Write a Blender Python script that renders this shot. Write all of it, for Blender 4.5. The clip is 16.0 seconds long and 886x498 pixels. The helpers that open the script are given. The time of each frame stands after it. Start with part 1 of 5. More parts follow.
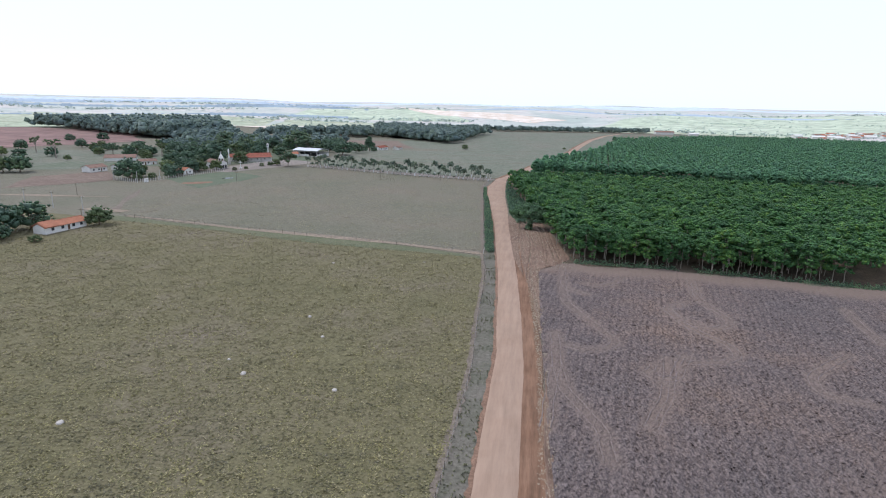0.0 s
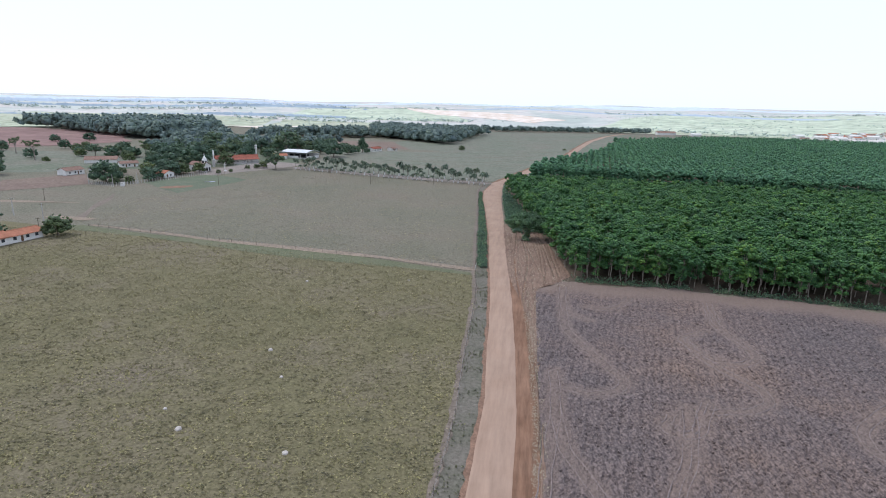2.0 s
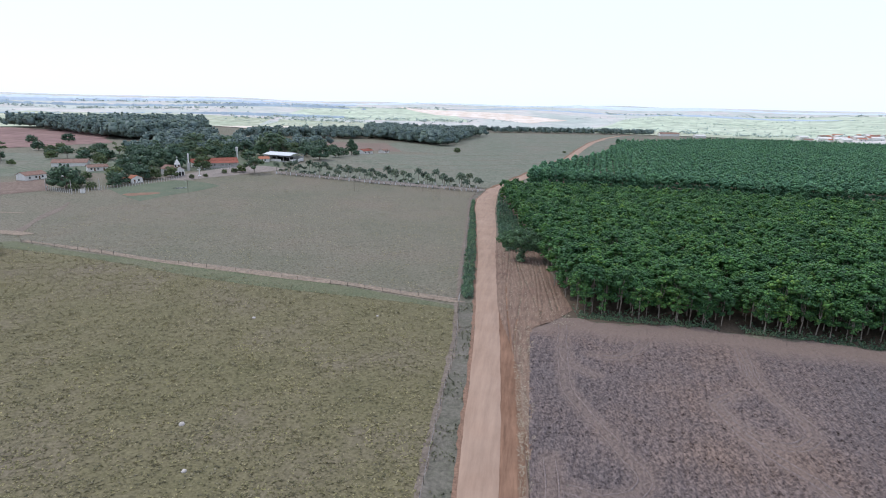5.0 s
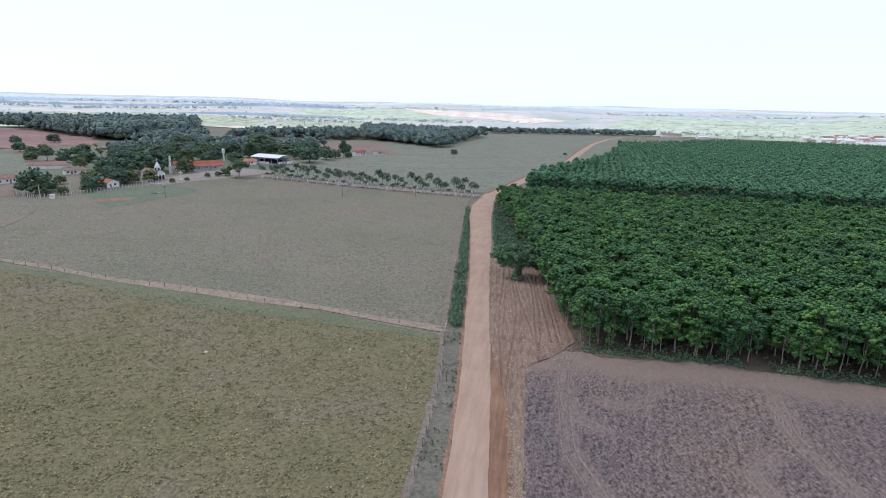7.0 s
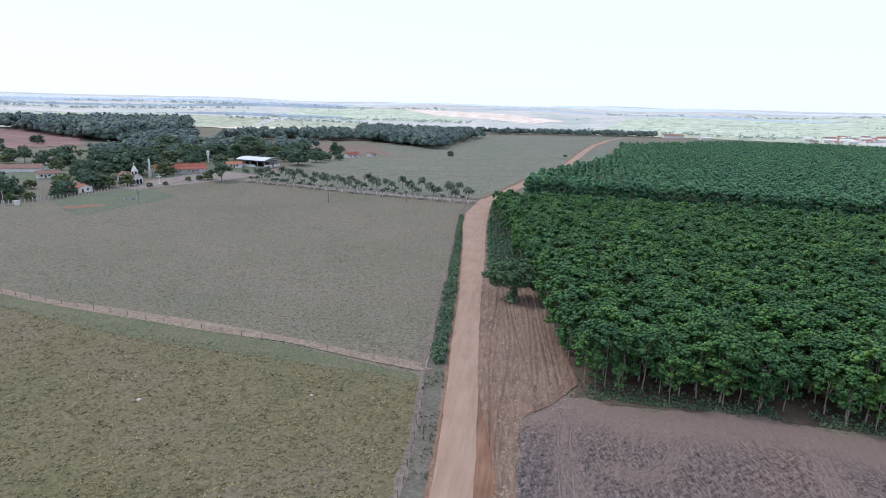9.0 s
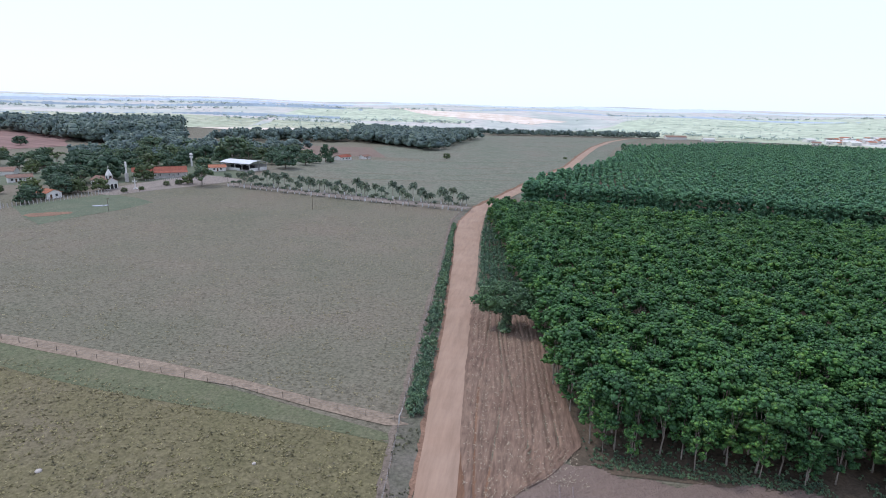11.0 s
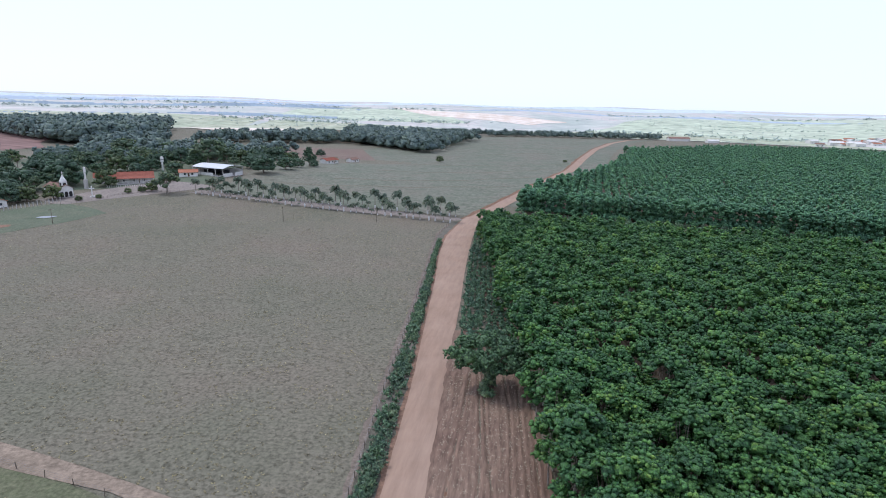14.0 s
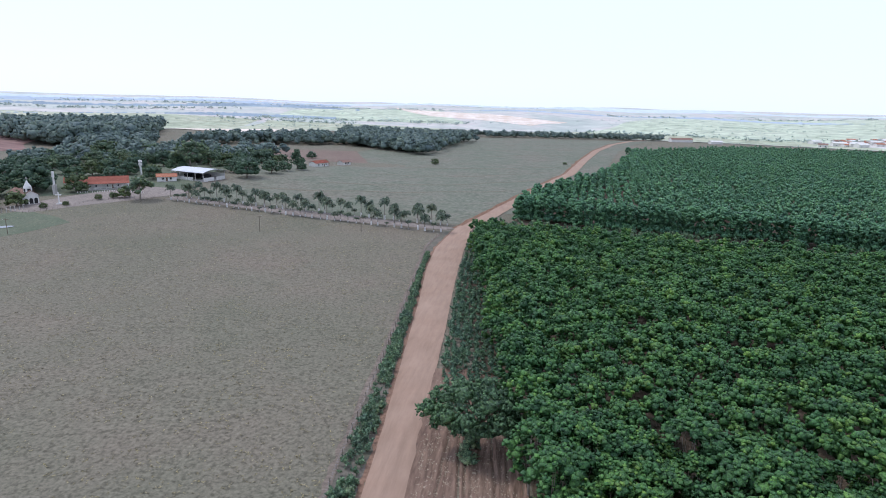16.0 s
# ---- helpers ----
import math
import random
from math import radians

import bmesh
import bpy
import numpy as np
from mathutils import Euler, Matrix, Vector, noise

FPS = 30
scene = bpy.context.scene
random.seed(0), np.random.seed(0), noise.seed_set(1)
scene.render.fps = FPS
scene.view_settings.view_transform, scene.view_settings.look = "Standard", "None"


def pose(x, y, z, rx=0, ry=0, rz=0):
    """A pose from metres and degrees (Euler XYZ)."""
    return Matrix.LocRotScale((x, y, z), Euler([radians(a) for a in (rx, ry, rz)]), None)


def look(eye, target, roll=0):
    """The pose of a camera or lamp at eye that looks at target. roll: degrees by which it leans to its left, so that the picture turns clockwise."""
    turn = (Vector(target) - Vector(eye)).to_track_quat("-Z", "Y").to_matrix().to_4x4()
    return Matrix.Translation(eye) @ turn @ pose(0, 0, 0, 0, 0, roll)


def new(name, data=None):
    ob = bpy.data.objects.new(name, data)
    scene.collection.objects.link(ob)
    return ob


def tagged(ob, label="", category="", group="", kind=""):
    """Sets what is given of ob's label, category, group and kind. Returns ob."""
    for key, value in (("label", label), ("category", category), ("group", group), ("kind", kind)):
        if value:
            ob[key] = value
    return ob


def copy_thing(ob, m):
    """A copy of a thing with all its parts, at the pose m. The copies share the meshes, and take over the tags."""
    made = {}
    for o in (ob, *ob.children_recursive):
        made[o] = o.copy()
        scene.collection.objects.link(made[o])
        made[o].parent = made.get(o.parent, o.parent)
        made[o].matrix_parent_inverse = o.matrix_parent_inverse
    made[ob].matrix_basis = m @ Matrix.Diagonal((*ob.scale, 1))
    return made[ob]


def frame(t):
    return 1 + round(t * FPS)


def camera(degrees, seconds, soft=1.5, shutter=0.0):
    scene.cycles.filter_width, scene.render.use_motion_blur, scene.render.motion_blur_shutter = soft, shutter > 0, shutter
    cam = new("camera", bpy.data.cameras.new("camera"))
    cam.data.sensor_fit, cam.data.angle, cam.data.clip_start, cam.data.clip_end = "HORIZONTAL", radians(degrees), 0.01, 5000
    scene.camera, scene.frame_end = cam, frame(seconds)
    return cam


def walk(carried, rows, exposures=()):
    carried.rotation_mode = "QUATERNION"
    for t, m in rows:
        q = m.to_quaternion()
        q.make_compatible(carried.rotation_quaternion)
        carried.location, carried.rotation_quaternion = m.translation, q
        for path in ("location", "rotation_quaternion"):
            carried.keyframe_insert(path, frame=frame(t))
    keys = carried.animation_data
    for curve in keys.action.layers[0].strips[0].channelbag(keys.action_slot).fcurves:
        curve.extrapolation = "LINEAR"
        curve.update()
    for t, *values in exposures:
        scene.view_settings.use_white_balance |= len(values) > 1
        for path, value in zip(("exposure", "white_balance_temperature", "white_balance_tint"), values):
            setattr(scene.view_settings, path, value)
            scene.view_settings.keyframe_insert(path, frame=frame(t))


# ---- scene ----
cam = camera(74.5, 16.0, soft=1.0)
METRES, EYE, TILT, LEAN, TURN = 159.0, 52.0, -14.2, -1.0, 0.0
ROWS = [
    (0.0, 0.0, 0.0, 0.0, -0.0, 0.0, -0.0),
    (0.5, 0.0056, 0.0299, 0.0075, -0.01, -0.01, -0.01),
    (1.0, 0.0114, 0.0599, 0.0151, -0.02, -0.01, -0.01),
    (1.5, 0.0175, 0.0898, 0.0228, -0.04, -0.01, -0.04),
    (2.0, 0.0236, 0.1196, 0.0305, -0.04, -0.03, -0.04),
    (2.5, 0.0299, 0.1496, 0.0379, -0.05, -0.04, -0.06),
    (3.0, 0.0362, 0.1796, 0.0454, -0.06, -0.04, -0.07),
    (3.5, 0.0426, 0.2094, 0.0529, -0.05, -0.03, -0.07),
    (4.0, 0.0485, 0.2391, 0.0601, -0.06, -0.03, -0.1),
    (6.5, 0.0771, 0.3864, 0.0975, -0.02, -0.04, -0.18),
    (7.0, 0.0825, 0.416, 0.105, -0.04, -0.02, -0.21),
    (7.5, 0.0883, 0.4456, 0.1125, -0.03, -0.02, -0.22),
    (8.0, 0.0942, 0.4754, 0.12, -0.04, -0.03, -0.23),
    (8.5, 0.1, 0.5051, 0.1277, -0.04, -0.02, -0.24),
    (9.0, 0.1056, 0.5349, 0.135, -0.06, -0.01, -0.25),
    (11.5, 0.1355, 0.6843, 0.1734, -0.07, 0.02, -0.33),
    (12.0, 0.1416, 0.714, 0.1811, -0.08, 0.02, -0.33),
    (12.5, 0.1478, 0.7438, 0.1887, -0.09, 0.01, -0.34),
    (13.0, 0.1541, 0.7735, 0.196, -0.1, 0.03, -0.37),
    (13.5, 0.1604, 0.8032, 0.2034, -0.1, 0.01, -0.38),
    (14.0, 0.1671, 0.833, 0.2108, -0.1, 0.02, -0.4),
    (14.5, 0.1735, 0.8625, 0.2184, -0.07, 0.01, -0.39),
    (15.0, 0.1802, 0.8924, 0.2256, -0.05, 0.03, -0.39),
    (15.5, 0.1867, 0.9217, 0.2333, -0.06, 0.03, -0.38),
    (16.0, 0.1929, 0.9512, 0.2407, -0.08, 0.05, -0.39),
]
walk(cam, [(t, pose(0, 0, EYE, TILT, LEAN, TURN) @ pose(METRES * x, METRES * y, METRES * z, 90 + pitch, roll, yaw)) for t, x, y, z, yaw, pitch, roll in ROWS], exposures=((0.0, -0.2, 6500, 10), (16.0, -0.25, 6250, 14)))

# ---- light ----
SUN_EL, SUN_AZ = 54.0, -62.0
world = bpy.data.worlds.new("sky")
scene.world = world
world.use_nodes = True
wn = world.node_tree
sky = wn.nodes.new("ShaderNodeTexSky")
sky.sky_type = "NISHITA"
sky.sun_disc = False
sky.sun_elevation, sky.sun_rotation = radians(SUN_EL), radians(SUN_AZ)
sky.air_density, sky.dust_density, sky.ozone_density, sky.altitude = 1.0, 1.0, 1.0, 450
# thin bright cloud over the whole sky
cloud = wn.nodes.new("ShaderNodeMix")
cloud.data_type = "RGBA"
cloud.inputs[0].default_value = 0.85
cloud.inputs[7].default_value = (8.9, 10.0, 12.6, 1)
wn.links.new(sky.outputs[0], cloud.inputs[6])
wn.links.new(cloud.outputs[2], wn.nodes["Background"].inputs[0])
wn.nodes["Background"].inputs[1].default_value = 0.133
sun = new("sun", bpy.data.lights.new("sun", "SUN"))
sun.data.energy, sun.data.angle, sun.data.color = 2.1, radians(8), (1.0, 0.97, 0.93)
az = radians(SUN_AZ)
sun.matrix_world = look((0, 0, 0), (-math.sin(az) * math.cos(radians(SUN_EL)), -math.cos(az) * math.cos(radians(SUN_EL)), -math.sin(radians(SUN_EL))))


# ---- materials ----
def node_mat(name, rough=0.9):
    m = bpy.data.materials.new(name)
    m.use_nodes = True
    t = m.node_tree
    b = t.nodes["Principled BSDF"]
    b.inputs["Roughness"].default_value = rough
    b.inputs["Specular IOR Level"].default_value = 0.2
    return m, t, b


def ramp(t, fac, stops):
    r = t.nodes.new("ShaderNodeValToRGB")
    e = r.color_ramp.elements
    while len(e) < len(stops):
        e.new(0.5)
    for el, (p, c) in zip(e, stops):
        el.position, el.color = p, (*c, 1)
    t.links.new(fac, r.inputs[0])
    return r.outputs[0]


def noise_fac(t, scale, detail=4.0, stretch=(1, 1, 1), turn=0.0):
    g = t.nodes.new("ShaderNodeNewGeometry")
    mp = t.nodes.new("ShaderNodeMapping")
    mp.vector_type = "TEXTURE"
    mp.inputs["Scale"].default_value = [1 / s for s in stretch]
    mp.inputs["Rotation"].default_value = (0, 0, radians(-turn))
    n = t.nodes.new("ShaderNodeTexNoise")
    n.inputs["Scale"].default_value, n.inputs["Detail"].default_value = scale, detail
    n.inputs["Roughness"].default_value = 0.65
    t.links.new(g.outputs["Position"], mp.inputs[0])
    t.links.new(mp.outputs[0], n.inputs["Vector"])
    return n.outputs[0]


def blend(t, kind, fac, a, b):
    m = t.nodes.new("ShaderNodeMix")
    m.data_type, m.blend_type = "RGBA", kind
    if isinstance(fac, float):
        m.inputs[0].default_value = fac
    else:
        t.links.new(fac, m.inputs[0])
    for s, v in ((m.inputs[6], a), (m.inputs[7], b)):
        if isinstance(v, tuple):
            s.default_value = (*v, 1)
        else:
            t.links.new(v, s)
    return m.outputs[2]


def earth(name, broad, fine, s_broad, s_fine, bump=0.3, rough=0.95, stretch=(1, 1, 1), turn=0.0, tufts=None):
    """Ground surface: patches at one scale, grain at another, and a third layer of tufts or clods."""
    m, t, b = node_mat(name, rough)
    c = ramp(t, noise_fac(t, s_broad, 5), broad)
    f = noise_fac(t, s_fine, 6, stretch, turn)
    c = blend(t, "OVERLAY", 0.85, c, ramp(t, f, fine))
    if tufts:
        s, stops = tufts
        c = blend(t, "MULTIPLY", 0.8, c, ramp(t, noise_fac(t, s, 3), stops))
    t.links.new(c, b.inputs["Base Color"])
    bp = t.nodes.new("ShaderNodeBump")
    bp.inputs["Strength"].default_value, bp.inputs["Distance"].default_value = 0.8, bump
    t.links.new(f, bp.inputs["Height"])
    t.links.new(bp.outputs[0], b.inputs["Normal"])
    return m


def leafy(name, stops, rough=0.6, island=0.6, grain=3.2, speck=0.9):
    """Foliage: colour varies from leaf to leaf and from tree to tree."""
    m, t, b = node_mat(name, rough)
    g = t.nodes.new("ShaderNodeNewGeometry")
    o = t.nodes.new("ShaderNodeObjectInfo")
    mx = t.nodes.new("ShaderNodeMath")
    mx.operation = "MULTIPLY_ADD"
    t.links.new(g.outputs["Random Per Island"], mx.inputs[0])
    mx.inputs[1].default_value = island
    own = t.nodes.new("ShaderNodeAttribute")
    own.attribute_name = "tree_shade"
    both = t.nodes.new("ShaderNodeMath")
    both.operation = "ADD"
    t.links.new(o.outputs["Random"], both.inputs[0])
    t.links.new(own.outputs["Fac"], both.inputs[1])
    wrap = t.nodes.new("ShaderNodeMath")
    wrap.operation = "FRACT"
    t.links.new(both.outputs[0], wrap.inputs[0])
    sc = t.nodes.new("ShaderNodeMath")
    sc.operation = "MULTIPLY"
    t.links.new(wrap.outputs[0], sc.inputs[0])
    sc.inputs[1].default_value = 1 - island
    t.links.new(sc.outputs[0], mx.inputs[2])
    c = ramp(t, mx.outputs[0], stops)
    c = blend(t, "OVERLAY", 0.6, c, ramp(t, noise_fac(t, 0.12, 3), [(0.3, (0.36, 0.36, 0.38)), (0.7, (0.66, 0.64, 0.5))]))
    c = blend(t, "OVERLAY", 0.6, c, ramp(t, noise_fac(t, 0.9, 2), [(0.35, (0.3, 0.3, 0.33)), (0.65, (0.7, 0.7, 0.6))]))
    fine = noise_fac(t, grain, 3)
    c = blend(t, "OVERLAY", speck, c, ramp(t, fine, [(0.36, (0.16, 0.17, 0.2)), (0.62, (0.74, 0.74, 0.66))]))
    t.links.new(c, b.inputs["Base Color"])
    bp = t.nodes.new("ShaderNodeBump")
    bp.inputs["Strength"].default_value, bp.inputs["Distance"].default_value = 0.9, 0.6 / grain
    t.links.new(fine, bp.inputs["Height"])
    t.links.new(bp.outputs[0], b.inputs["Normal"])
    b.inputs["Specular IOR Level"].default_value = 0.35
    tr = t.nodes.new("ShaderNodeBsdfTranslucent")
    t.links.new(c, tr.inputs[0])
    ms = t.nodes.new("ShaderNodeMixShader")
    ms.inputs[0].default_value = 0.25
    t.links.new(b.outputs[0], ms.inputs[1])
    t.links.new(tr.outputs[0], ms.inputs[2])
    t.links.new(ms.outputs[0], t.nodes["Material Output"].inputs[0])
    return m


def plain(name, col, rough=0.7, var=0.25, scale=1.5, metal=0.0):
    m, t, b = node_mat(name, rough)
    lo = tuple(v * (1 - var) for v in col)
    c = ramp(t, noise_fac(t, scale, 6), [(0.3, lo), (0.65, col)])
    g = ramp(t, noise_fac(t, scale * 9, 3), [(0.3, (0.8, 0.8, 0.8)), (0.7, (1, 1, 1))])
    c = blend(t, "MULTIPLY", 0.7, c, g)
    t.links.new(c, b.inputs["Base Color"])
    b.inputs["Metallic"].default_value = metal
    return m


GREY = [(0.25, (0.25, 0.25, 0.25)), (0.75, (0.78, 0.78, 0.78))]
M_PASTURE = earth("dry_pasture", [(0.3, (0.132, 0.13, 0.092)), (0.5, (0.154, 0.142, 0.105)), (0.7, (0.17, 0.144, 0.11))], GREY, 0.02, 1.6, 0.25,
                  tufts=(0.8, [(0.36, (0.72, 0.72, 0.7)), (0.5, (1, 1, 1))]))
M_UPPER = earth("upper_pasture", [(0.3, (0.13, 0.146, 0.107)), (0.5, (0.15, 0.155, 0.118)), (0.7, (0.168, 0.152, 0.12))], GREY, 0.02, 0.5, 0.2, tufts=(0.12, [(0.4, (0.8, 0.84, 0.8)), (0.55, (1, 1, 1))]))
M_PASTURE_S = earth("tufted_pasture", [(0.3, (0.128, 0.117, 0.06)), (0.5, (0.152, 0.133, 0.075)), (0.7, (0.164, 0.136, 0.10))], GREY, 0.03, 1.8, 0.3,
                    tufts=(1.3, [(0.36, (0.7, 0.72, 0.66)), (0.52, (1, 1, 1))]))
M_ROAD = earth("packed_clay_road", [(0.3, (0.288, 0.193, 0.14)), (0.7, (0.335, 0.238, 0.179))], [(0.3, (0.42, 0.42, 0.42)), (0.7, (0.58, 0.58, 0.58))], 0.09, 0.9, 0.04, stretch=(1, 0.12, 1), turn=9)
M_SHOULDER = earth("graded_red_earth", [(0.3, (0.155, 0.084, 0.052)), (0.7, (0.21, 0.122, 0.08))], GREY, 0.12, 1.2, 0.1, stretch=(1, 0.1, 1), turn=9)
M_BANK = earth("red_bank", [(0.3, (0.165, 0.10, 0.07)), (0.7, (0.24, 0.145, 0.10))], GREY, 0.3, 2.0, 0.15)
M_VERGE = earth("grey_weedy_verge", [(0.3, (0.098, 0.098, 0.07)), (0.55, (0.138, 0.125, 0.102)), (0.75, (0.165, 0.14, 0.118))], GREY, 0.12, 1.5, 0.2)
M_STUBBLE = earth("straw_strewn_soil", [(0.3, (0.165, 0.105, 0.078)), (0.7, (0.225, 0.155, 0.115))], [(0.35, (0.3, 0.3, 0.3)), (0.62, (0.6, 0.6, 0.6)), (0.75, (0.9, 0.88, 0.8))], 0.1, 2.0, 0.25, stretch=(1, 0.16, 1), turn=8)
M_SOIL = earth("ploughed_soil", [(0.32, (0.136, 0.112, 0.107)), (0.5, (0.156, 0.122, 0.112)), (0.68, (0.19, 0.137, 0.112))], [(0.3, (0.15, 0.15, 0.15)), (0.7, (0.88, 0.88, 0.88))], 0.025, 3.0, 0.4, stretch=(1, 0.3, 1),
               tufts=(2.0, [(0.38, (0.42, 0.42, 0.45)), (0.5, (1, 1, 1))]))
st = M_SOIL.node_tree
sb = st.nodes["Principled BSDF"]
pressed = st.nodes.new("ShaderNodeAttribute")
pressed.attribute_name = "pressed"
st.links.new(blend(st, "MIX", pressed.outputs["Fac"], sb.inputs["Base Color"].links[0].from_socket, (0.205, 0.152, 0.125)), sb.inputs["Base Color"])
M_HEADLAND = earth("trodden_headland", [(0.3, (0.18, 0.125, 0.10)), (0.7, (0.23, 0.155, 0.12))], GREY, 0.06, 1.3, 0.15)
M_FENCEPATH = earth("trodden_fence_line", [(0.3, (0.13, 0.105, 0.085)), (0.7, (0.19, 0.155, 0.125))], GREY, 0.2, 1.6, 0.15)
# brown litter, its colour lowered further for shade under the canopy
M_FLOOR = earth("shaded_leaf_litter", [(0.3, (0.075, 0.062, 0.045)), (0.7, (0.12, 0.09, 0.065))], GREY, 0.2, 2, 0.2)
M_GRASS = earth("short_green_grass", [(0.3, (0.09, 0.115, 0.075)), (0.7, (0.128, 0.138, 0.095))], GREY, 0.1, 1.3, 0.15)
M_STRIP = earth("green_strip_grass", [(0.3, (0.103, 0.117, 0.068)), (0.55, (0.128, 0.132, 0.079)), (0.75, (0.15, 0.142, 0.095))], GREY, 0.15, 1.8, 0.25,
                tufts=(1.6, [(0.36, (0.72, 0.78, 0.7)), (0.52, (1, 1, 1))]))
M_TRACK = earth("pale_cattle_track", [(0.3, (0.20, 0.158, 0.118)), (0.7, (0.255, 0.20, 0.152))], GREY, 0.2, 1.4, 0.1)
M_REDFIELD = earth("red_contour_field", [(0.3, (0.175, 0.105, 0.095)), (0.7, (0.235, 0.15, 0.13))], GREY, 0.01, 0.13, 0.5, stretch=(0.1, 1, 1), turn=28)
M_BROWNPLOT = earth("bare_brown_plot", [(0.3, (0.15, 0.105, 0.085)), (0.7, (0.185, 0.14, 0.11))], GREY, 0.05, 0.6, 0.2)
M_PAVING = earth("grey_paved_yard", [(0.3, (0.19, 0.165, 0.145)), (0.7, (0.24, 0.205, 0.18))], GREY, 0.1, 1.0, 0.02)
# far fields: distance haze is mixed into these pale base colours
M_CROP = earth("hazed_crop_field", [(0.3, (0.40, 0.46, 0.34)), (0.7, (0.47, 0.51, 0.40))], GREY, 0.003, 0.02, 0.5)
M_TAN = earth("hazed_tan_field", [(0.3, (0.62, 0.53, 0.44)), (0.7, (0.72, 0.62, 0.54))], GREY, 0.003, 0.02, 0.5)
M_SCRUB = earth("hazed_scrub", [(0.3, (0.30, 0.35, 0.25)), (0.7, (0.44, 0.44, 0.33))], GREY, 0.004, 0.03, 0.5)
M_LEAF = leafy("rubber_leaves", [(0.0, (0.037, 0.105, 0.053)), (0.4, (0.057, 0.154, 0.062)), (0.75, (0.092, 0.216, 0.066)), (1.0, (0.172, 0.295, 0.072))], island=0.6, grain=4.0, speck=0.7)
# same rubber leaves, paler and bluer to paint haze on farther blocks
M_LEAF_BEYOND = leafy("hazed_rubber_leaves", [(0.0, (0.07, 0.18, 0.125)), (0.5, (0.098, 0.235, 0.142)), (1.0, (0.138, 0.295, 0.15))], grain=1.8, speck=0.6, island=0.6)
M_WOOD_LEAF = leafy("wild_leaves", [(0.0, (0.085, 0.14, 0.105)), (0.5, (0.12, 0.185, 0.125)), (1.0, (0.175, 0.225, 0.13))])
M_MANGO = leafy("dark_leaves", [(0.0, (0.062, 0.112, 0.09)), (0.6, (0.085, 0.15, 0.105)), (1.0, (0.125, 0.195, 0.115))])
M_LIGHT_LEAF = leafy("olive_leaves", [(0.0, (0.08, 0.12, 0.07)), (0.6, (0.115, 0.16, 0.08)), (1.0, (0.16, 0.20, 0.09))])
M_PALM_LEAF = leafy("palm_leaves", [(0.0, (0.075, 0.115, 0.095)), (0.6, (0.115, 0.155, 0.12)), (1.0, (0.18, 0.20, 0.145))])
M_WEED = leafy("weeds", [(0.0, (0.09, 0.165, 0.12)), (0.6, (0.135, 0.22, 0.15)), (1.0, (0.22, 0.27, 0.18))])
M_TUFT = leafy("dry_grass_blades", [(0.0, (0.15, 0.14, 0.08)), (0.5, (0.21, 0.188, 0.112)), (0.85, (0.25, 0.22, 0.148)), (1.0, (0.29, 0.254, 0.185))], rough=0.8, island=0.95)
# far trees: pale blue-green, with the haze put into the leaf colour
M_FAR_LEAF = leafy("hazed_far_leaves", [(0.0, (0.44, 0.54, 0.57)), (0.6, (0.49, 0.58, 0.58)), (1.0, (0.53, 0.60, 0.55))], grain=0.5, speck=0.1)
# woods: blue-grey haze painted into the green of the leaves
M_FOREST = leafy("hazed_forest_leaves", [(0.0, (0.125, 0.185, 0.205)), (0.5, (0.15, 0.215, 0.215)), (1.0, (0.19, 0.25, 0.215))], grain=0.8, speck=0.2)
# plain bleached in its colour to stand for haze
M_PLAIN = earth("hazed_plain", [(0.3, (0.36, 0.41, 0.37)), (0.48, (0.46, 0.48, 0.44)), (0.58, (0.54, 0.50, 0.47)), (0.7, (0.40, 0.46, 0.42))], [(0.35, (0.42, 0.42, 0.43)), (0.65, (0.57, 0.57, 0.56))], 0.0025, 0.012, 0.5)
M_LIGHT_TREE = leafy("roadside_leaves", [(0.0, (0.075, 0.145, 0.09)), (0.5, (0.105, 0.195, 0.11)), (1.0, (0.15, 0.245, 0.125))])
M_DRYWEED = leafy("dry_weeds", [(0.0, (0.13, 0.14, 0.09)), (0.6, (0.20, 0.20, 0.14)), (1.0, (0.28, 0.27, 0.19))])
M_BED = leafy("young_plant_leaves", [(0.0, (0.08, 0.15, 0.12)), (0.6, (0.12, 0.21, 0.15)), (1.0, (0.16, 0.25, 0.16))])
M_TUFT_GREY = leafy("grazed_blades", [(0.0, (0.17, 0.15, 0.10)), (0.5, (0.24, 0.208, 0.143)), (1.0, (0.33, 0.288, 0.205))], rough=0.8, island=0.95)
M_MOUND = plain("dry_mound_earth", (0.55, 0.50, 0.45), 0.95, 0.3, 3)
M_BARK = plain("bark", (0.19, 0.15, 0.12), 0.95, 0.4, 2)
M_PALEBARK = plain("pale_bark", (0.33, 0.29, 0.24), 0.95, 0.4, 2)
M_WHITEWASH = plain("whitewash", (0.72, 0.71, 0.68), 0.9, 0.15, 2)
M_WALL = plain("white_plaster", (0.74, 0.73, 0.69), 0.85, 0.15, 0.5)
M_ROOF = plain("clay_roof_tiles", (0.33, 0.115, 0.08), 0.9, 0.35, 0.6)
M_ROOF_OR = plain("orange_roof_tiles", (0.46, 0.20, 0.125), 0.9, 0.3, 0.6)
M_ROOF_OLD = plain("weathered_roof_tiles", (0.30, 0.19, 0.15), 0.9, 0.35, 0.6)
M_METAL = plain("painted_steel_sheet", (0.62, 0.64, 0.66), 0.5, 0.12, 0.3)
M_DARK = plain("near_black", (0.03, 0.03, 0.032), 0.8, 0.2)
M_GLASS = plain("window_glass", (0.05, 0.06, 0.07), 0.15, 0.2)
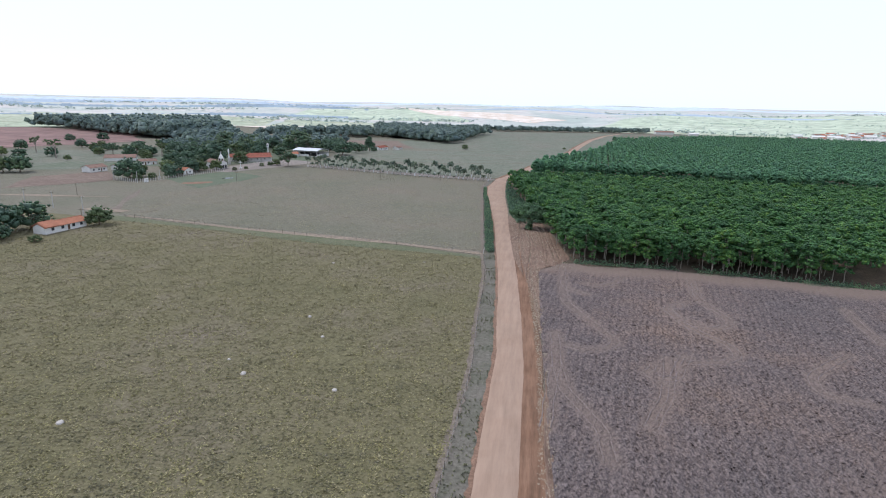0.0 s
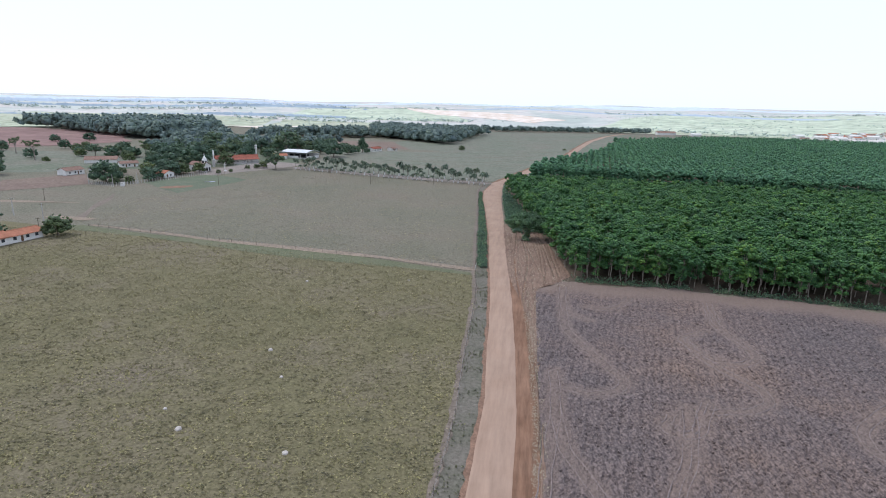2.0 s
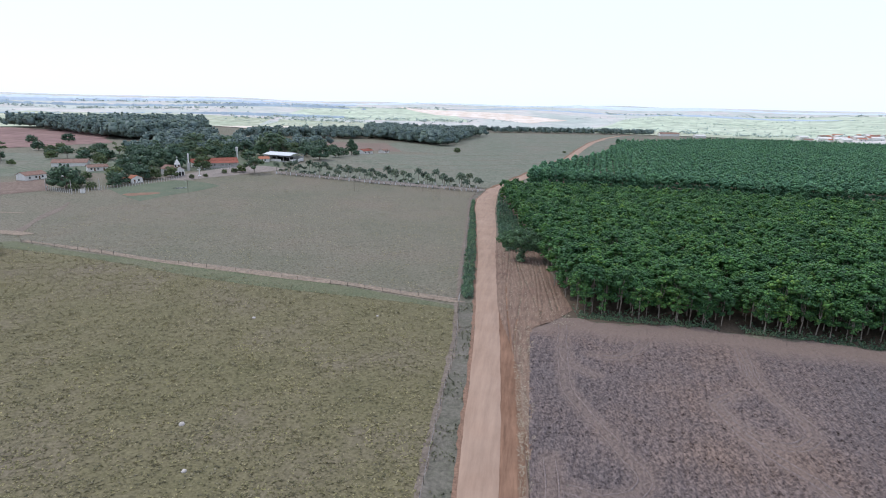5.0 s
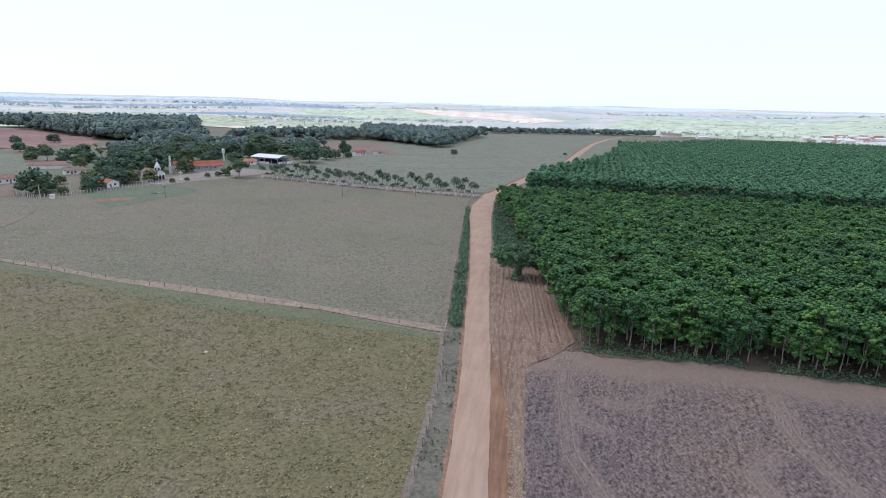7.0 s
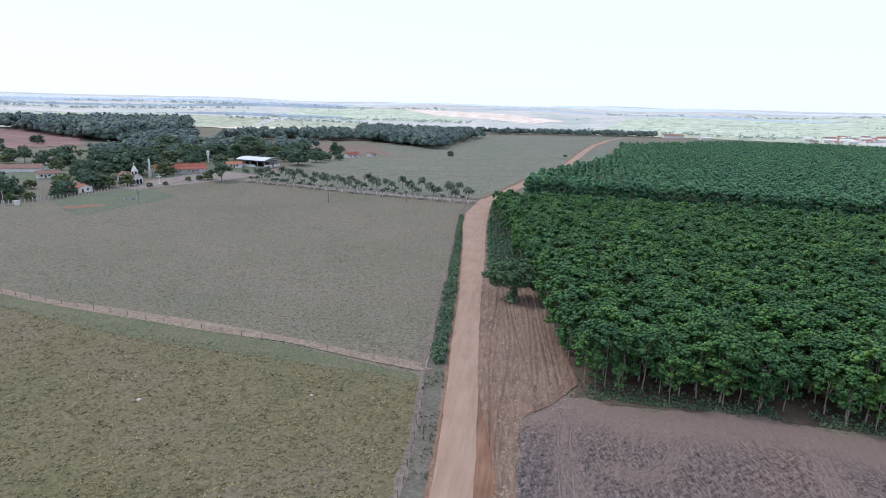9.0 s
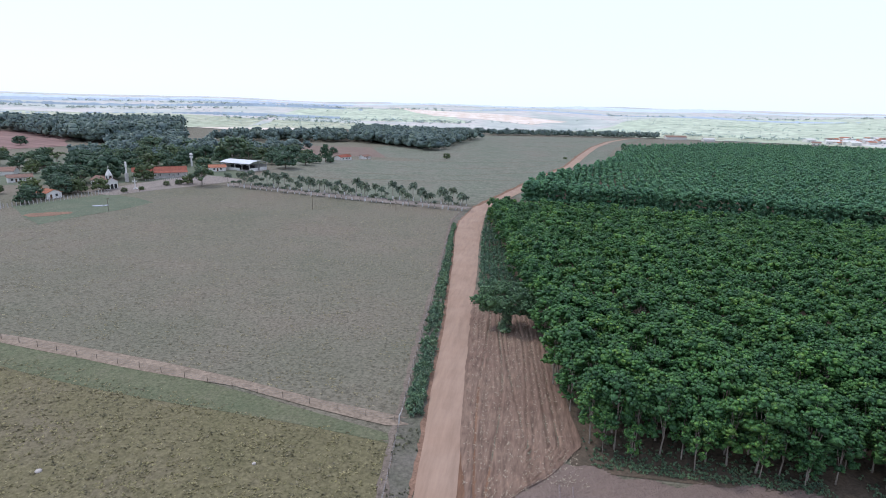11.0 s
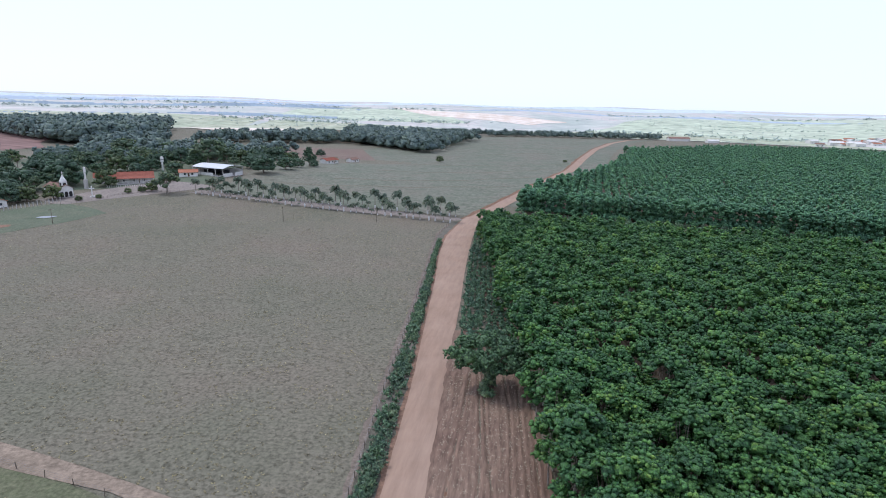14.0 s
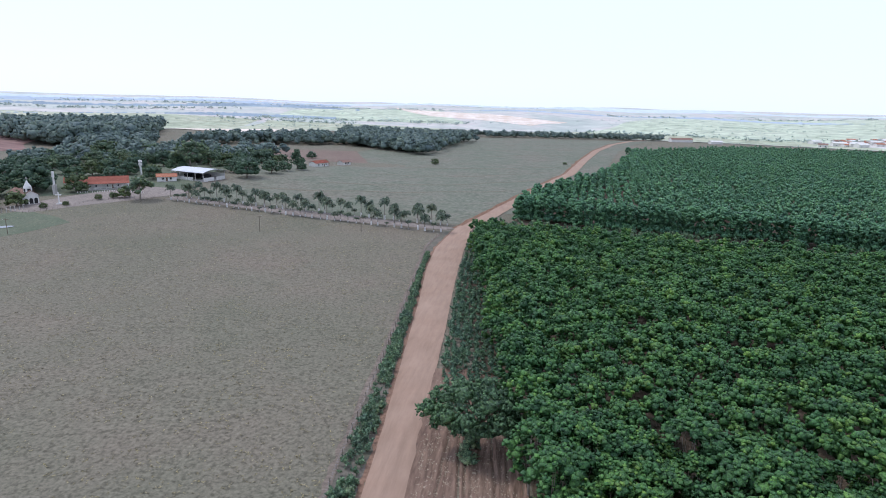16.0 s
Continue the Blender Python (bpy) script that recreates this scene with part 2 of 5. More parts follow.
M_TIMBER = plain("weathered_timber", (0.20, 0.165, 0.13), 0.95, 0.4, 3)
M_CONCRETE = plain("concrete", (0.52, 0.50, 0.47), 0.9, 0.25, 2)
M_DOOR = plain("brown_door", (0.15, 0.08, 0.045), 0.7, 0.3, 2)
M_WATER, wt_, wb_ = node_mat("pond_water", 0.06)
wb_.inputs["Base Color"].default_value, wb_.inputs["Specular IOR Level"].default_value = (0.10, 0.11, 0.10, 1), 0.8
M_WIRE = plain("wire", (0.25, 0.25, 0.25), 0.6, 0.2)
M_STRAW = plain("straw", (0.42, 0.35, 0.26), 0.9, 0.3)
# hill colours carry the blue of the air in front of them
M_HILL = plain("hazed_distant_hills", (0.60, 0.68, 0.79), 1.0, 0.10, 0.003)
M_HILL_FAR = plain("hazed_far_hills", (0.44, 0.52, 0.60), 1.0, 0.15, 0.004)
M_HILL_NEAR = plain("hazed_nearer_hills", (0.32, 0.40, 0.46), 1.0, 0.3, 0.004)


# ---- shape helpers ----
def ground_z(x, y):
    r = np.hypot(x, y)

    def smooth(a, b, v):
        u = np.clip((v - a) / (b - a), 0, 1)
        return u * u * (3 - 2 * u)
    z = 0.4 + 2.0 * np.exp(-((y - 222) / 80) ** 2)
    z = z + 5.5 * np.exp(-((x + 110) / 100) ** 2 - ((y - 520) / 90) ** 2)
    z = z + 0.8 * smooth(300, 420, y)
    z = z - 58 * smooth(1120, 1900, r)
    z = z + 62 * smooth(2100, 4000, r) + 26 * smooth(3700, 4900, r)
    far = smooth(1300, 2600, r)
    left = smooth(-200, 2200, -x)
    return z + far * (left * 10 + 9 * np.sin(x / 410 + 0.7) * np.sin(y / 530 + x / 900) + 4 * np.sin(x / 170 - y / 260))


def gz(x, y):
    return float(ground_z(np.float64(x), np.float64(y)))


def mesh_of(name, verts, faces, material, smooth=False):
    """A mesh from arrays: verts (n, 3), faces (m, k) with k corners each."""
    verts, faces = np.asarray(verts, np.float32), np.asarray(faces, np.int32)
    me = bpy.data.meshes.new(name)
    k = faces.shape[1]
    me.vertices.add(len(verts))
    me.vertices.foreach_set("co", verts.ravel())
    me.loops.add(faces.size)
    me.loops.foreach_set("vertex_index", faces.ravel())
    me.polygons.add(len(faces))
    me.polygons.foreach_set("loop_start", np.arange(0, faces.size, k, dtype=np.int32))
    me.polygons.foreach_set("use_smooth", np.full(len(faces), smooth))
    me.materials.append(material)
    me.update()
    me.validate()
    return me


def part(name, bm, material, parent, label=""):
    me = bpy.data.meshes.new(name)
    bm.to_mesh(me)
    bm.free()
    me.materials.append(material)
    ob = new(name, me)
    ob.parent = parent
    return tagged(ob, label)


def box(bm, x0, y0, z0, x1, y1, z1, bevel=0.0):
    r = bmesh.ops.create_cube(bm, size=1, matrix=Matrix.LocRotScale(((x0 + x1) / 2, (y0 + y1) / 2, (z0 + z1) / 2), None, (x1 - x0, y1 - y0, z1 - z0)))
    if bevel:
        es = list({e for v in r["verts"] for e in v.link_edges})
        bmesh.ops.bevel(bm, geom=es, offset=bevel, segments=1, affect="EDGES")
    return bm


def tube(bm, points, radii, sides=7):
    """A tapered limb along points."""
    rings = []
    for i, p in enumerate(points):
        p = Vector(p)
        d = (Vector(points[min(i + 1, len(points) - 1)]) - Vector(points[max(i - 1, 0)])).normalized()
        a = d.orthogonal().normalized()
        b = d.cross(a)
        rings.append([bm.verts.new(p + radii[i] * (a * math.cos(2 * math.pi * k / sides) + b * math.sin(2 * math.pi * k / sides))) for k in range(sides)])
    for r0, r1 in zip(rings, rings[1:]):
        for k in range(sides):
            bm.faces.new((r0[k], r0[(k + 1) % sides], r1[(k + 1) % sides], r1[k]))
    bm.faces.new(rings[-1])
    return bm


def at_y(table, y):
    return np.interp(y, [a for a, b in table], [b for a, b in table])


def loft(name, ys, left, right, n, lift, material, kind="structure", ragged=0.0, relief=None):
    """A sheet on the ground between two edges, each a function of y."""
    ys = np.asarray(ys, float)
    u = np.linspace(0, 1, n + 1)
    l, r = np.asarray(left(ys), float), np.asarray(right(ys), float)
    if ragged:
        rng = np.random.default_rng(len(name) * 7 + n)
        l = l + ragged * rng.normal(size=len(ys))
        r = r + ragged * rng.normal(size=len(ys))
    X = l[:, None] * (1 - u) + r[:, None] * u
    Y = np.repeat(ys[:, None], n + 1, 1)
    Z = ground_z(X, Y) + lift
    if relief is not None:
        Z = Z + relief(X, Y)
    v = np.stack([X, Y, Z], -1).reshape(-1, 3)
    i = np.arange(len(ys) - 1)[:, None] * (n + 1) + np.arange(n)
    f = np.stack([i, i + 1, i + n + 2, i + n + 1], -1).reshape(-1, 4)
    ob = new(name, mesh_of(name, v, f, material, True))
    return tagged(ob, kind=kind)


def patch(name, corners, steps, lift, material, label="", category=""):
    """A four-cornered field laid on the ground: corners in order."""
    a, b, c, d = [np.array(p, float) for p in corners]
    s, t = np.meshgrid(np.linspace(0, 1, steps + 1), np.linspace(0, 1, steps + 1))
    s, t = s[..., None], t[..., None]
    P = (a * (1 - s) + b * s) * (1 - t) + (d * (1 - s) + c * s) * t
    wob = 0.012 * np.linalg.norm(c - a)
    P = P + wob * np.stack([np.sin(t[..., 0] * 9 + s[..., 0] * 2), np.sin(s[..., 0] * 8 + t[..., 0] * 3)], -1)
    Z = ground_z(P[..., 0], P[..., 1]) + lift
    v = np.concatenate([P, Z[..., None]], -1).reshape(-1, 3)
    i = np.arange(steps)[:, None] * (steps + 1) + np.arange(steps)
    f = np.stack([i, i + 1, i + steps + 2, i + steps + 1], -1).reshape(-1, 4)
    ob = new(name, mesh_of(name, v, f, material, True))
    return tagged(ob, label, category, kind="structure")


def oval(name, x, y, rx, ry, turn, lift, material, n=40, wob=0.08, kind="structure"):
    """A flat rounded patch with an uneven rim, laid on the ground."""
    bm = bmesh.new()
    c = bm.verts.new((x, y, gz(x, y) + lift))
    rim = []
    for k in range(n):
        a = 2 * math.pi * k / n
        w = 1 + wob * math.sin(3 * a + x) + 0.6 * wob * math.sin(7 * a + y)
        px, py = rx * w * math.cos(a), ry * w * math.sin(a)
        ca, sa = math.cos(radians(turn)), math.sin(radians(turn))
        qx, qy = x + px * ca - py * sa, y + px * sa + py * ca
        rim.append(bm.verts.new((qx, qy, gz(qx, qy) + lift)))
    for k in range(n):
        bm.faces.new((c, rim[k], rim[(k + 1) % n]))
    return tagged(part(name, bm, material, None), kind=kind)


PHI = (1 + 5 ** 0.5) / 2
ICO_V = np.array([(-1, PHI, 0), (1, PHI, 0), (-1, -PHI, 0), (1, -PHI, 0), (0, -1, PHI), (0, 1, PHI), (0, -1, -PHI), (0, 1, -PHI), (PHI, 0, -1), (PHI, 0, 1), (-PHI, 0, -1), (-PHI, 0, 1)]) / math.hypot(1, PHI)
ICO_F = np.array([(0, 11, 5), (0, 5, 1), (0, 1, 7), (0, 7, 10), (0, 10, 11), (1, 5, 9), (5, 11, 4), (11, 10, 2), (10, 7, 6), (7, 1, 8), (3, 9, 4), (3, 4, 2), (3, 2, 6), (3, 6, 8), (3, 8, 9), (4, 9, 5), (2, 4, 11), (6, 2, 10), (8, 6, 7), (9, 8, 1)])
OCT_V = np.array([(1, 0, 0), (-0.5, 0.87, 0), (-0.5, -0.87, 0), (0.35, 0.6, 0.85), (-0.7, 0, 0.85), (0.35, -0.6, 0.85), (0, 0, -0.6)])
OCT_F = np.array([(3, 4, 5), (0, 1, 3), (1, 4, 3), (1, 2, 4), (2, 5, 4), (2, 0, 5), (0, 5, 3), (1, 0, 6), (2, 1, 6), (0, 2, 6)])


def outward(v, f):
    """The same faces, each turned so that it looks away from the middle."""
    a, b, c = v[f[:, 0]], v[f[:, 1]], v[f[:, 2]]
    turned = np.einsum("ij,ij->i", np.cross(b - a, c - a), (a + b + c) / 3 - v.mean(0)) < 0
    return np.where(turned[:, None], f[:, ::-1], f)


ICO_F, OCT_F = outward(ICO_V, ICO_F), outward(OCT_V, OCT_F)


def leaf_cloud(rng, blobs, clumps, leaves, size, clump_r=0.55, up=0.35, solid=True, rough=0.28, skin=0.55, heart=0.0):
    """Foliage as triangles: crumpled leafy clumps on the skins of blobs (x, y, z, rx, rz), and single leaves standing out of each clump."""
    bv, bf = (ICO_V, ICO_F) if solid else (OCT_V, OCT_F)
    V, F, n0 = [], [], 0
    for bx, by, bz, rx, rz in blobs:
        d = rng.normal(size=(clumps, 3))
        d[:, 2] = np.where(d[:, 2] < -0.45, -d[:, 2], d[:, 2])
        d /= np.linalg.norm(d, axis=1)[:, None]
        k = rng.uniform(skin, 1.0, (clumps, 1))
        c = np.array([bx, by, bz]) + d * k * np.array([rx, rx, rz])
        r = clump_r * rng.uniform(0.7, 1.25, (clumps, 1, 1))
        a = rng.uniform(0, 6.283, clumps)
        ca, sa = np.cos(a)[:, None], np.sin(a)[:, None]
        base = bv[None] * rng.uniform(1 - rough, 1 + rough, (clumps, len(bv), 1))
        v = np.stack([base[..., 0] * ca - base[..., 1] * sa, base[..., 0] * sa + base[..., 1] * ca, base[..., 2] * 1.05], -1) * r + c[:, None]
        V.append(v.reshape(-1, 3))
        F.append((bf[None] + (np.arange(clumps) * len(bv))[:, None, None] + n0).reshape(-1, 3))
        n0 += clumps * len(bv)
        if heart:
            V.append(OCT_V * rng.uniform(0.85, 1.15, (len(OCT_V), 1)) * heart * np.array([rx, rx, rz]) + np.array([bx, by, bz - 0.15 * rz]))
            F.append(OCT_F + n0)
            n0 += len(OCT_V)
        if leaves:
            e = rng.normal(size=(clumps, leaves, 3)) + d[:, None] * 0.5
            e[..., 2] += up
            e /= np.linalg.norm(e, axis=2)[..., None]
            p = (c[:, None] + e * r * rng.uniform(0.8, 1.05, (clumps, leaves, 1))).reshape(-1, 3)
            nrm = (e + rng.normal(size=e.shape) * 0.6).reshape(-1, 3)
            nrm /= np.linalg.norm(nrm, axis=1)[:, None]
            t = np.cross(nrm, rng.normal(size=nrm.shape))
            t /= np.linalg.norm(t, axis=1)[:, None]
            s = size * rng.uniform(0.6, 1.2, (len(p), 1))
            q = np.stack([p - t * s * 0.4, p + t * s * 0.4, p + e.reshape(-1, 3) * s * 0.9], 1)
            V.append(q.reshape(-1, 3))
            F.append(np.arange(len(p) * 3).reshape(-1, 3) + n0)
            n0 += len(p) * 3
    return np.concatenate(V), np.concatenate(F)


def blades(v):
    """Quads, four corners each, as two triangles each."""
    n = len(v) // 4
    q = np.arange(n * 4).reshape(-1, 4)
    return v, np.concatenate([q[:, [0, 1, 2]], q[:, [0, 2, 3]]])


def cloud_mesh(name, vf, material):
    return mesh_of(name, vf[0], vf[1], material, True)


def scatter(name, protos, places, material, label, category, smooth=False):
    """Many small plants in one mesh: places (x, y, scale), each a turned copy of a prototype (verts, faces)."""
    rng = np.random.default_rng(len(places))
    P = np.array(places, float)
    V, F, S, n0 = [], [], [], 0
    z = ground_z(P[:, 0], P[:, 1])
    shade = rng.random(len(P))
    pick, turn = rng.integers(len(protos), size=len(P)), rng.uniform(0, 6.283, len(P))
    for k, (pv, pf) in enumerate(protos):
        s = P[pick == k]
        a, h = turn[pick == k], z[pick == k]
        ca, sa = (np.cos(a) * s[:, 2])[:, None], (np.sin(a) * s[:, 2])[:, None]
        v = np.stack([pv[:, 0] * ca - pv[:, 1] * sa + s[:, :1], pv[:, 0] * sa + pv[:, 1] * ca + s[:, 1:2], pv[:, 2] * s[:, 2:3] + h[:, None]], -1)
        V.append(v.reshape(-1, 3))
        S.append(np.repeat(shade[pick == k], len(pv)))
        F.append((pf[None] + (np.arange(len(s)) * len(pv))[:, None, None] + n0).reshape(-1, 3))
        n0 += len(s) * len(pv)
    ob = new(name, mesh_of(name, np.concatenate(V), np.concatenate(F), material, smooth))
    if len(ob.data.vertices) == n0:
        ob.data.attributes.new("tree_shade", "FLOAT", "POINT").data.foreach_set("value", np.concatenate(S).astype(np.float32))
    return tagged(ob, label, category, kind="stuff")


# ---- large structure ----
def lines(a, b, near, n0, n1, far):
    return np.unique(np.concatenate([np.arange(a, n0, far), np.arange(n0, n1, near), np.arange(n1, b + 1, far)]))


gx, gy = lines(-4740, 4740, 6, -280, 300, 60), lines(-2400, 4740, 6, -120, 480, 60)
GX, GY = np.meshgrid(gx, gy)
nv = len(gx)
gi = np.arange(len(gy) - 1)[:, None] * nv + np.arange(nv - 1)
tagged(new("ground", mesh_of("ground", np.stack([GX, GY, ground_z(GX, GY)], -1).reshape(-1, 3),
                             np.stack([gi, gi + 1, gi + nv + 1, gi + nv], -1).reshape(-1, 4), M_PASTURE, True)), kind="structure")

ROAD_L = [(-200, -38), (60, 3.4), (87, 7.7), (114, 12.2), (134, 14.0), (150, 15.7), (163, 17.0), (184, 18.6), (204, 19.7), (217, 20.8), (232, 22.0), (259, 23.3), (301, 25.4), (336, 26.6), (362, 29.2), (378, 33.0), (389, 35.5), (401, 38.0)]
ROAD_R = [(-200, -31), (60, 9.8), (87, 13.9), (106, 16.9), (134, 20.0), (150, 21.5), (163, 22.7), (184, 24.3), (199, 25.2), (217, 26.8), (232, 27.9), (259, 30.4), (282, 32.5), (302, 33.9), (333, 36.5), (378, 41.7), (401, 45.0)]
FENCE = [(-200, -48), (66, -0.2), (87, 3.3), (106, 6.6), (134, 9.4), (150, 11.5), (163, 13.2), (174, 14.0), (189, 14.6), (232, 17.3), (265, 19.7), (317, 22.9), (365, 26.2), (384, 31.0), (401, 35.5)]
PLOUGH_W = [(-200, -24), (60, 15.0), (87, 18.2), (106, 20.8), (134, 24.6), (150, 27.0), (174, 30.5), (179, 37.0), (190, 41.0)]
NORTH = [(0, 182), (40, 180.5), (74, 174.5), (97, 167.5), (127, 158), (300, 112)]


def road_l(y): return at_y(ROAD_L, y)
def road_r(y): return at_y(ROAD_R, y)
def fence_x(y): return at_y(FENCE, y)
def plough_w(y): return at_y(PLOUGH_W, y)


yy = np.arange(-200, 402, 2.5)


def rut(X, Y):
    u = (X - road_l(Y)) / (road_r(Y) - road_l(Y))
    return 0.10 - 0.22 * (2 * u - 1) ** 2 - 0.04 * np.exp(-((u - 0.3) / 0.06) ** 2) - 0.04 * np.exp(-((u - 0.7) / 0.06) ** 2)


loft("road", yy, road_l, road_r, 14, 0.28, M_ROAD, ragged=0.04, relief=rut)
loft("road_verge", np.arange(-200, 392, 2.5), lambda y: fence_x(y) - 0.8, lambda y: road_l(y) - 0.2, 8, 0.05, M_VERGE, ragged=0.15)
loft("road_bank", np.arange(-200, 392, 1.5), lambda y: road_l(y) - 0.75, lambda y: road_l(y) + 0.2, 3, 0.10, M_BANK, ragged=0.16)
loft("road_shoulder", np.arange(-200, 205, 1.5), lambda y: road_r(y) - 0.3, lambda y: np.minimum(road_r(y) + 4.4, plough_w(y) - 0.2), 10, 0.12, M_SHOULDER, ragged=0.06,
     relief=lambda X, Y: 0.07 * np.sin((X - road_r(Y)) * 5.5))
def strip_ruts(X, Y):
    """Harrow ridges along the strip with a few deeper wheel ruts that wander across it."""
    u = X - 0.085 * (Y - 200)
    h = 0.03 * np.sin(u * 7.0 + 2.2 * np.sin(Y * 0.09)) + 0.04 * np.sin(u * 3.1 - 0.05 * Y + 1.5 * np.sin(Y * 0.05))
    for u0, drift, wave in ((28.6, 0.02, 0.6), (31.2, 0.03, 1.1), (34.0, -0.07, 0.5), (36.2, -0.02, 0.9), (38.8, 0.0, 0.25), (40.6, 0.0, 0.2)):
        c = u - (u0 + drift * (Y - 210) + wave * np.sin(Y * 0.07 + u0))
        h = h - 0.26 * np.exp(-(c / 0.2) ** 2) + 0.12 * np.exp(-((np.abs(c) - 0.42) / 0.18) ** 2)
    return h + 0.05


loft("stubble_strip", np.arange(-200, 262, 1.5), lambda y: np.where(y < 186, np.interp(y, [150, 186], [3.7, -0.2]) + road_r(y), road_r(y) - 0.2), lambda y: np.where(y < 180, plough_w(y) + 0.4, np.interp(y, [180, 186], [38.1, 43.0])), 70, 0.16, M_STUBBLE, ragged=0.1,
     relief=strip_ruts)
loft("fence_path", np.arange(60, 386, 2.0), lambda y: fence_x(y) - 1.1, lambda y: fence_x(y) + 0.1, 3, 0.09, M_FENCEPATH, ragged=0.18)
# the road goes on past the junction and over the rise
UP = [(392, 41.0), (440, 60.5), (539, 101), (602, 129), (718, 167), (844, 211), (968, 265), (1054, 316), (1110, 372)]
loft("road_beyond", np.arange(398, 1090, 6.0), lambda y: at_y(UP, y) - 3.8, lambda y: at_y(UP, y) + 3.8, 6, 0.35, M_ROAD, ragged=0.15)
loft("road_beyond_bank", np.arange(395, 1090, 6.0), lambda y: at_y(UP, y) - 6.6, lambda y: at_y(UP, y) - 3.6, 6, 0.22, M_SHOULDER, ragged=0.4)
loft("road_beyond_grass", np.arange(430, 1090, 8.0), lambda y: at_y(UP, y) + 3.6, lambda y: at_y(UP, y) + 26, 6, 0.12, M_UPPER, ragged=0.5)
UPPER_W = [(404, 26), (443, -95), (520, -92), (640, -100), (740, -60), (930, 0), (1060, 30)]
loft("upper_pasture", np.arange(404, 1065, 8.0), lambda y: at_y(UPPER_W, y), lambda y: at_y(UP, y) - 5.5, 30, 0.08, M_UPPER, ragged=0.6)

# ploughed field: rows of clods with turning tracks of a tractor
TRACKS = [
    [(36.1, 164.5), (33.5, 145.9), (37.0, 130.0), (38.9, 119.9), (32.8, 116.0), (27.6, 118.3)],
    [(74.5, 164.8), (69.9, 149.9), (70.6, 133.1), (62.7, 129.3), (58.4, 140.4), (65.2, 146.1)],
    [(58.4, 140.4), (59.3, 129.9), (64.0, 117.6), (60.4, 111.6), (51.2, 110.1)],
    [(105.2, 142.7), (102.6, 134.6), (99.2, 120.9)],
    [(51.8, 113.0), (45.6, 103.4), (41.5, 104.5), (44.0, 108.6)],
    [(87.3, 114.9), (74.5, 105.7), (71.7, 97.9), (77.2, 94.0)],
    [(24.2, 110.4), (23.6, 98.4), (26.5, 85.3), (25.7, 76.0)],
    [(34.8, 85.4), (41.9, 96.9), (47.8, 111.3)],
    [(38.6, 176.3), (36.3, 165.0), (36.2, 156.5), (39.8, 151.7)],
    [(54.9, 168.0), (50.6, 162.3), (46.1, 159.4), (41.4, 160.6)],
    [(72.9, 161.7), (72.0, 156.2), (70.5, 151.4)],
    [(17.6, 85.0), (20.4, 96.3), (24.2, 110.4), (26.5, 125.0)],
]


def rounded(pts, n=14):
    """A smooth line through a few bends."""
    p = [np.array(q, float) for q in pts]
    p = [2 * p[0] - p[1]] + p + [2 * p[-1] - p[-2]]
    out = []
    for a, b, c, d in zip(p, p[1:], p[2:], p[3:]):
        for k in range(n):
            t = k / n
            out.append(0.5 * (2 * b + (c - a) * t + (2 * a - 5 * b + 4 * c - d) * t * t + (3 * b - a - 3 * c + d) * t ** 3))
    return np.array(out + [p[-2]])


def wheel_marks(X, Y):
    """How much a wheel has pressed the soil at each place, 0 to 1, and how near the tractor's way is."""
    rut_, way_ = np.zeros(X.shape), np.zeros(X.shape)
    for pts in TRACKS:
        c = rounded(pts)
        x0, y0 = c.min(0) - 4
        x1, y1 = c.max(0) + 4
        sel = (X > x0) & (X < x1) & (Y > y0) & (Y < y1)
        if not sel.any():
            continue
        px, py = X[sel], Y[sel]
        d = np.full(px.shape, 99.0)
        for qx, qy in c:
            d = np.minimum(d, np.hypot(px - qx, py - qy))
        rut_[sel] = np.maximum(rut_[sel], np.exp(-((d - 0.95) / 0.22) ** 2))
        way_[sel] = np.maximum(way_[sel], 0.45 * np.exp(-(d / 2.0) ** 4))
    return rut_, way_


MARKS = []


def clods(X, Y):
    rng = np.random.default_rng(3)
    across = 0.945 * X - 0.327 * Y
    h = 0.26 * rng.random(X.shape) + 0.10 * np.sin(across * 2 * math.pi / 1.7 + 0.5 * np.sin(Y * 0.13))
    h += 0.05 * np.sin(X * 0.7 + Y * 0.4) + 0.14 * (rng.random(X.shape) > 0.88)
    rut_, way_ = wheel_marks(X, Y)
    MARKS.append(way_)
    edge = north_y(X) - Y + 1.2 * np.sin(X * 0.21) + 0.6 * np.sin(X * 0.9)
    head = np.clip((13.0 - edge) / 7.0, 0, 1) * 0.8
    dusty = 0.9 * np.exp(-((X - 68) / 14) ** 2 - ((Y - 62) / 9) ** 2)
    MARKS[0] = np.clip(np.maximum(np.maximum(way_, head), dusty), 0, 1)
    return (h + 0.1) * (1 - 0.75 * MARKS[0]) - 0.14 * rut_ + 0.06 - 0.9 * np.clip(-edge - 0.2, 0, 1)


def north_y(x): return np.interp(x, [a for a, b in NORTH], [b for a, b in NORTH])


loft("ploughed_field_edge", np.arange(-200, 112, 4.0), plough_w, lambda y: 0 * y + 420, 40, 0.02, M_SOIL)
loft("ploughed_field", np.arange(44, 184, 0.45), plough_w, lambda y: np.maximum(0.80 * y + 30, plough_w(y) + 20), 230, 0.0, M_SOIL, relief=clods)
field = bpy.data.objects["ploughed_field"].data
field.polygons.foreach_set("use_smooth", np.zeros(len(field.polygons), bool))
field.attributes.new("pressed", "FLOAT", "POINT").data.foreach_set("value", MARKS[0].ravel().astype(np.float32))
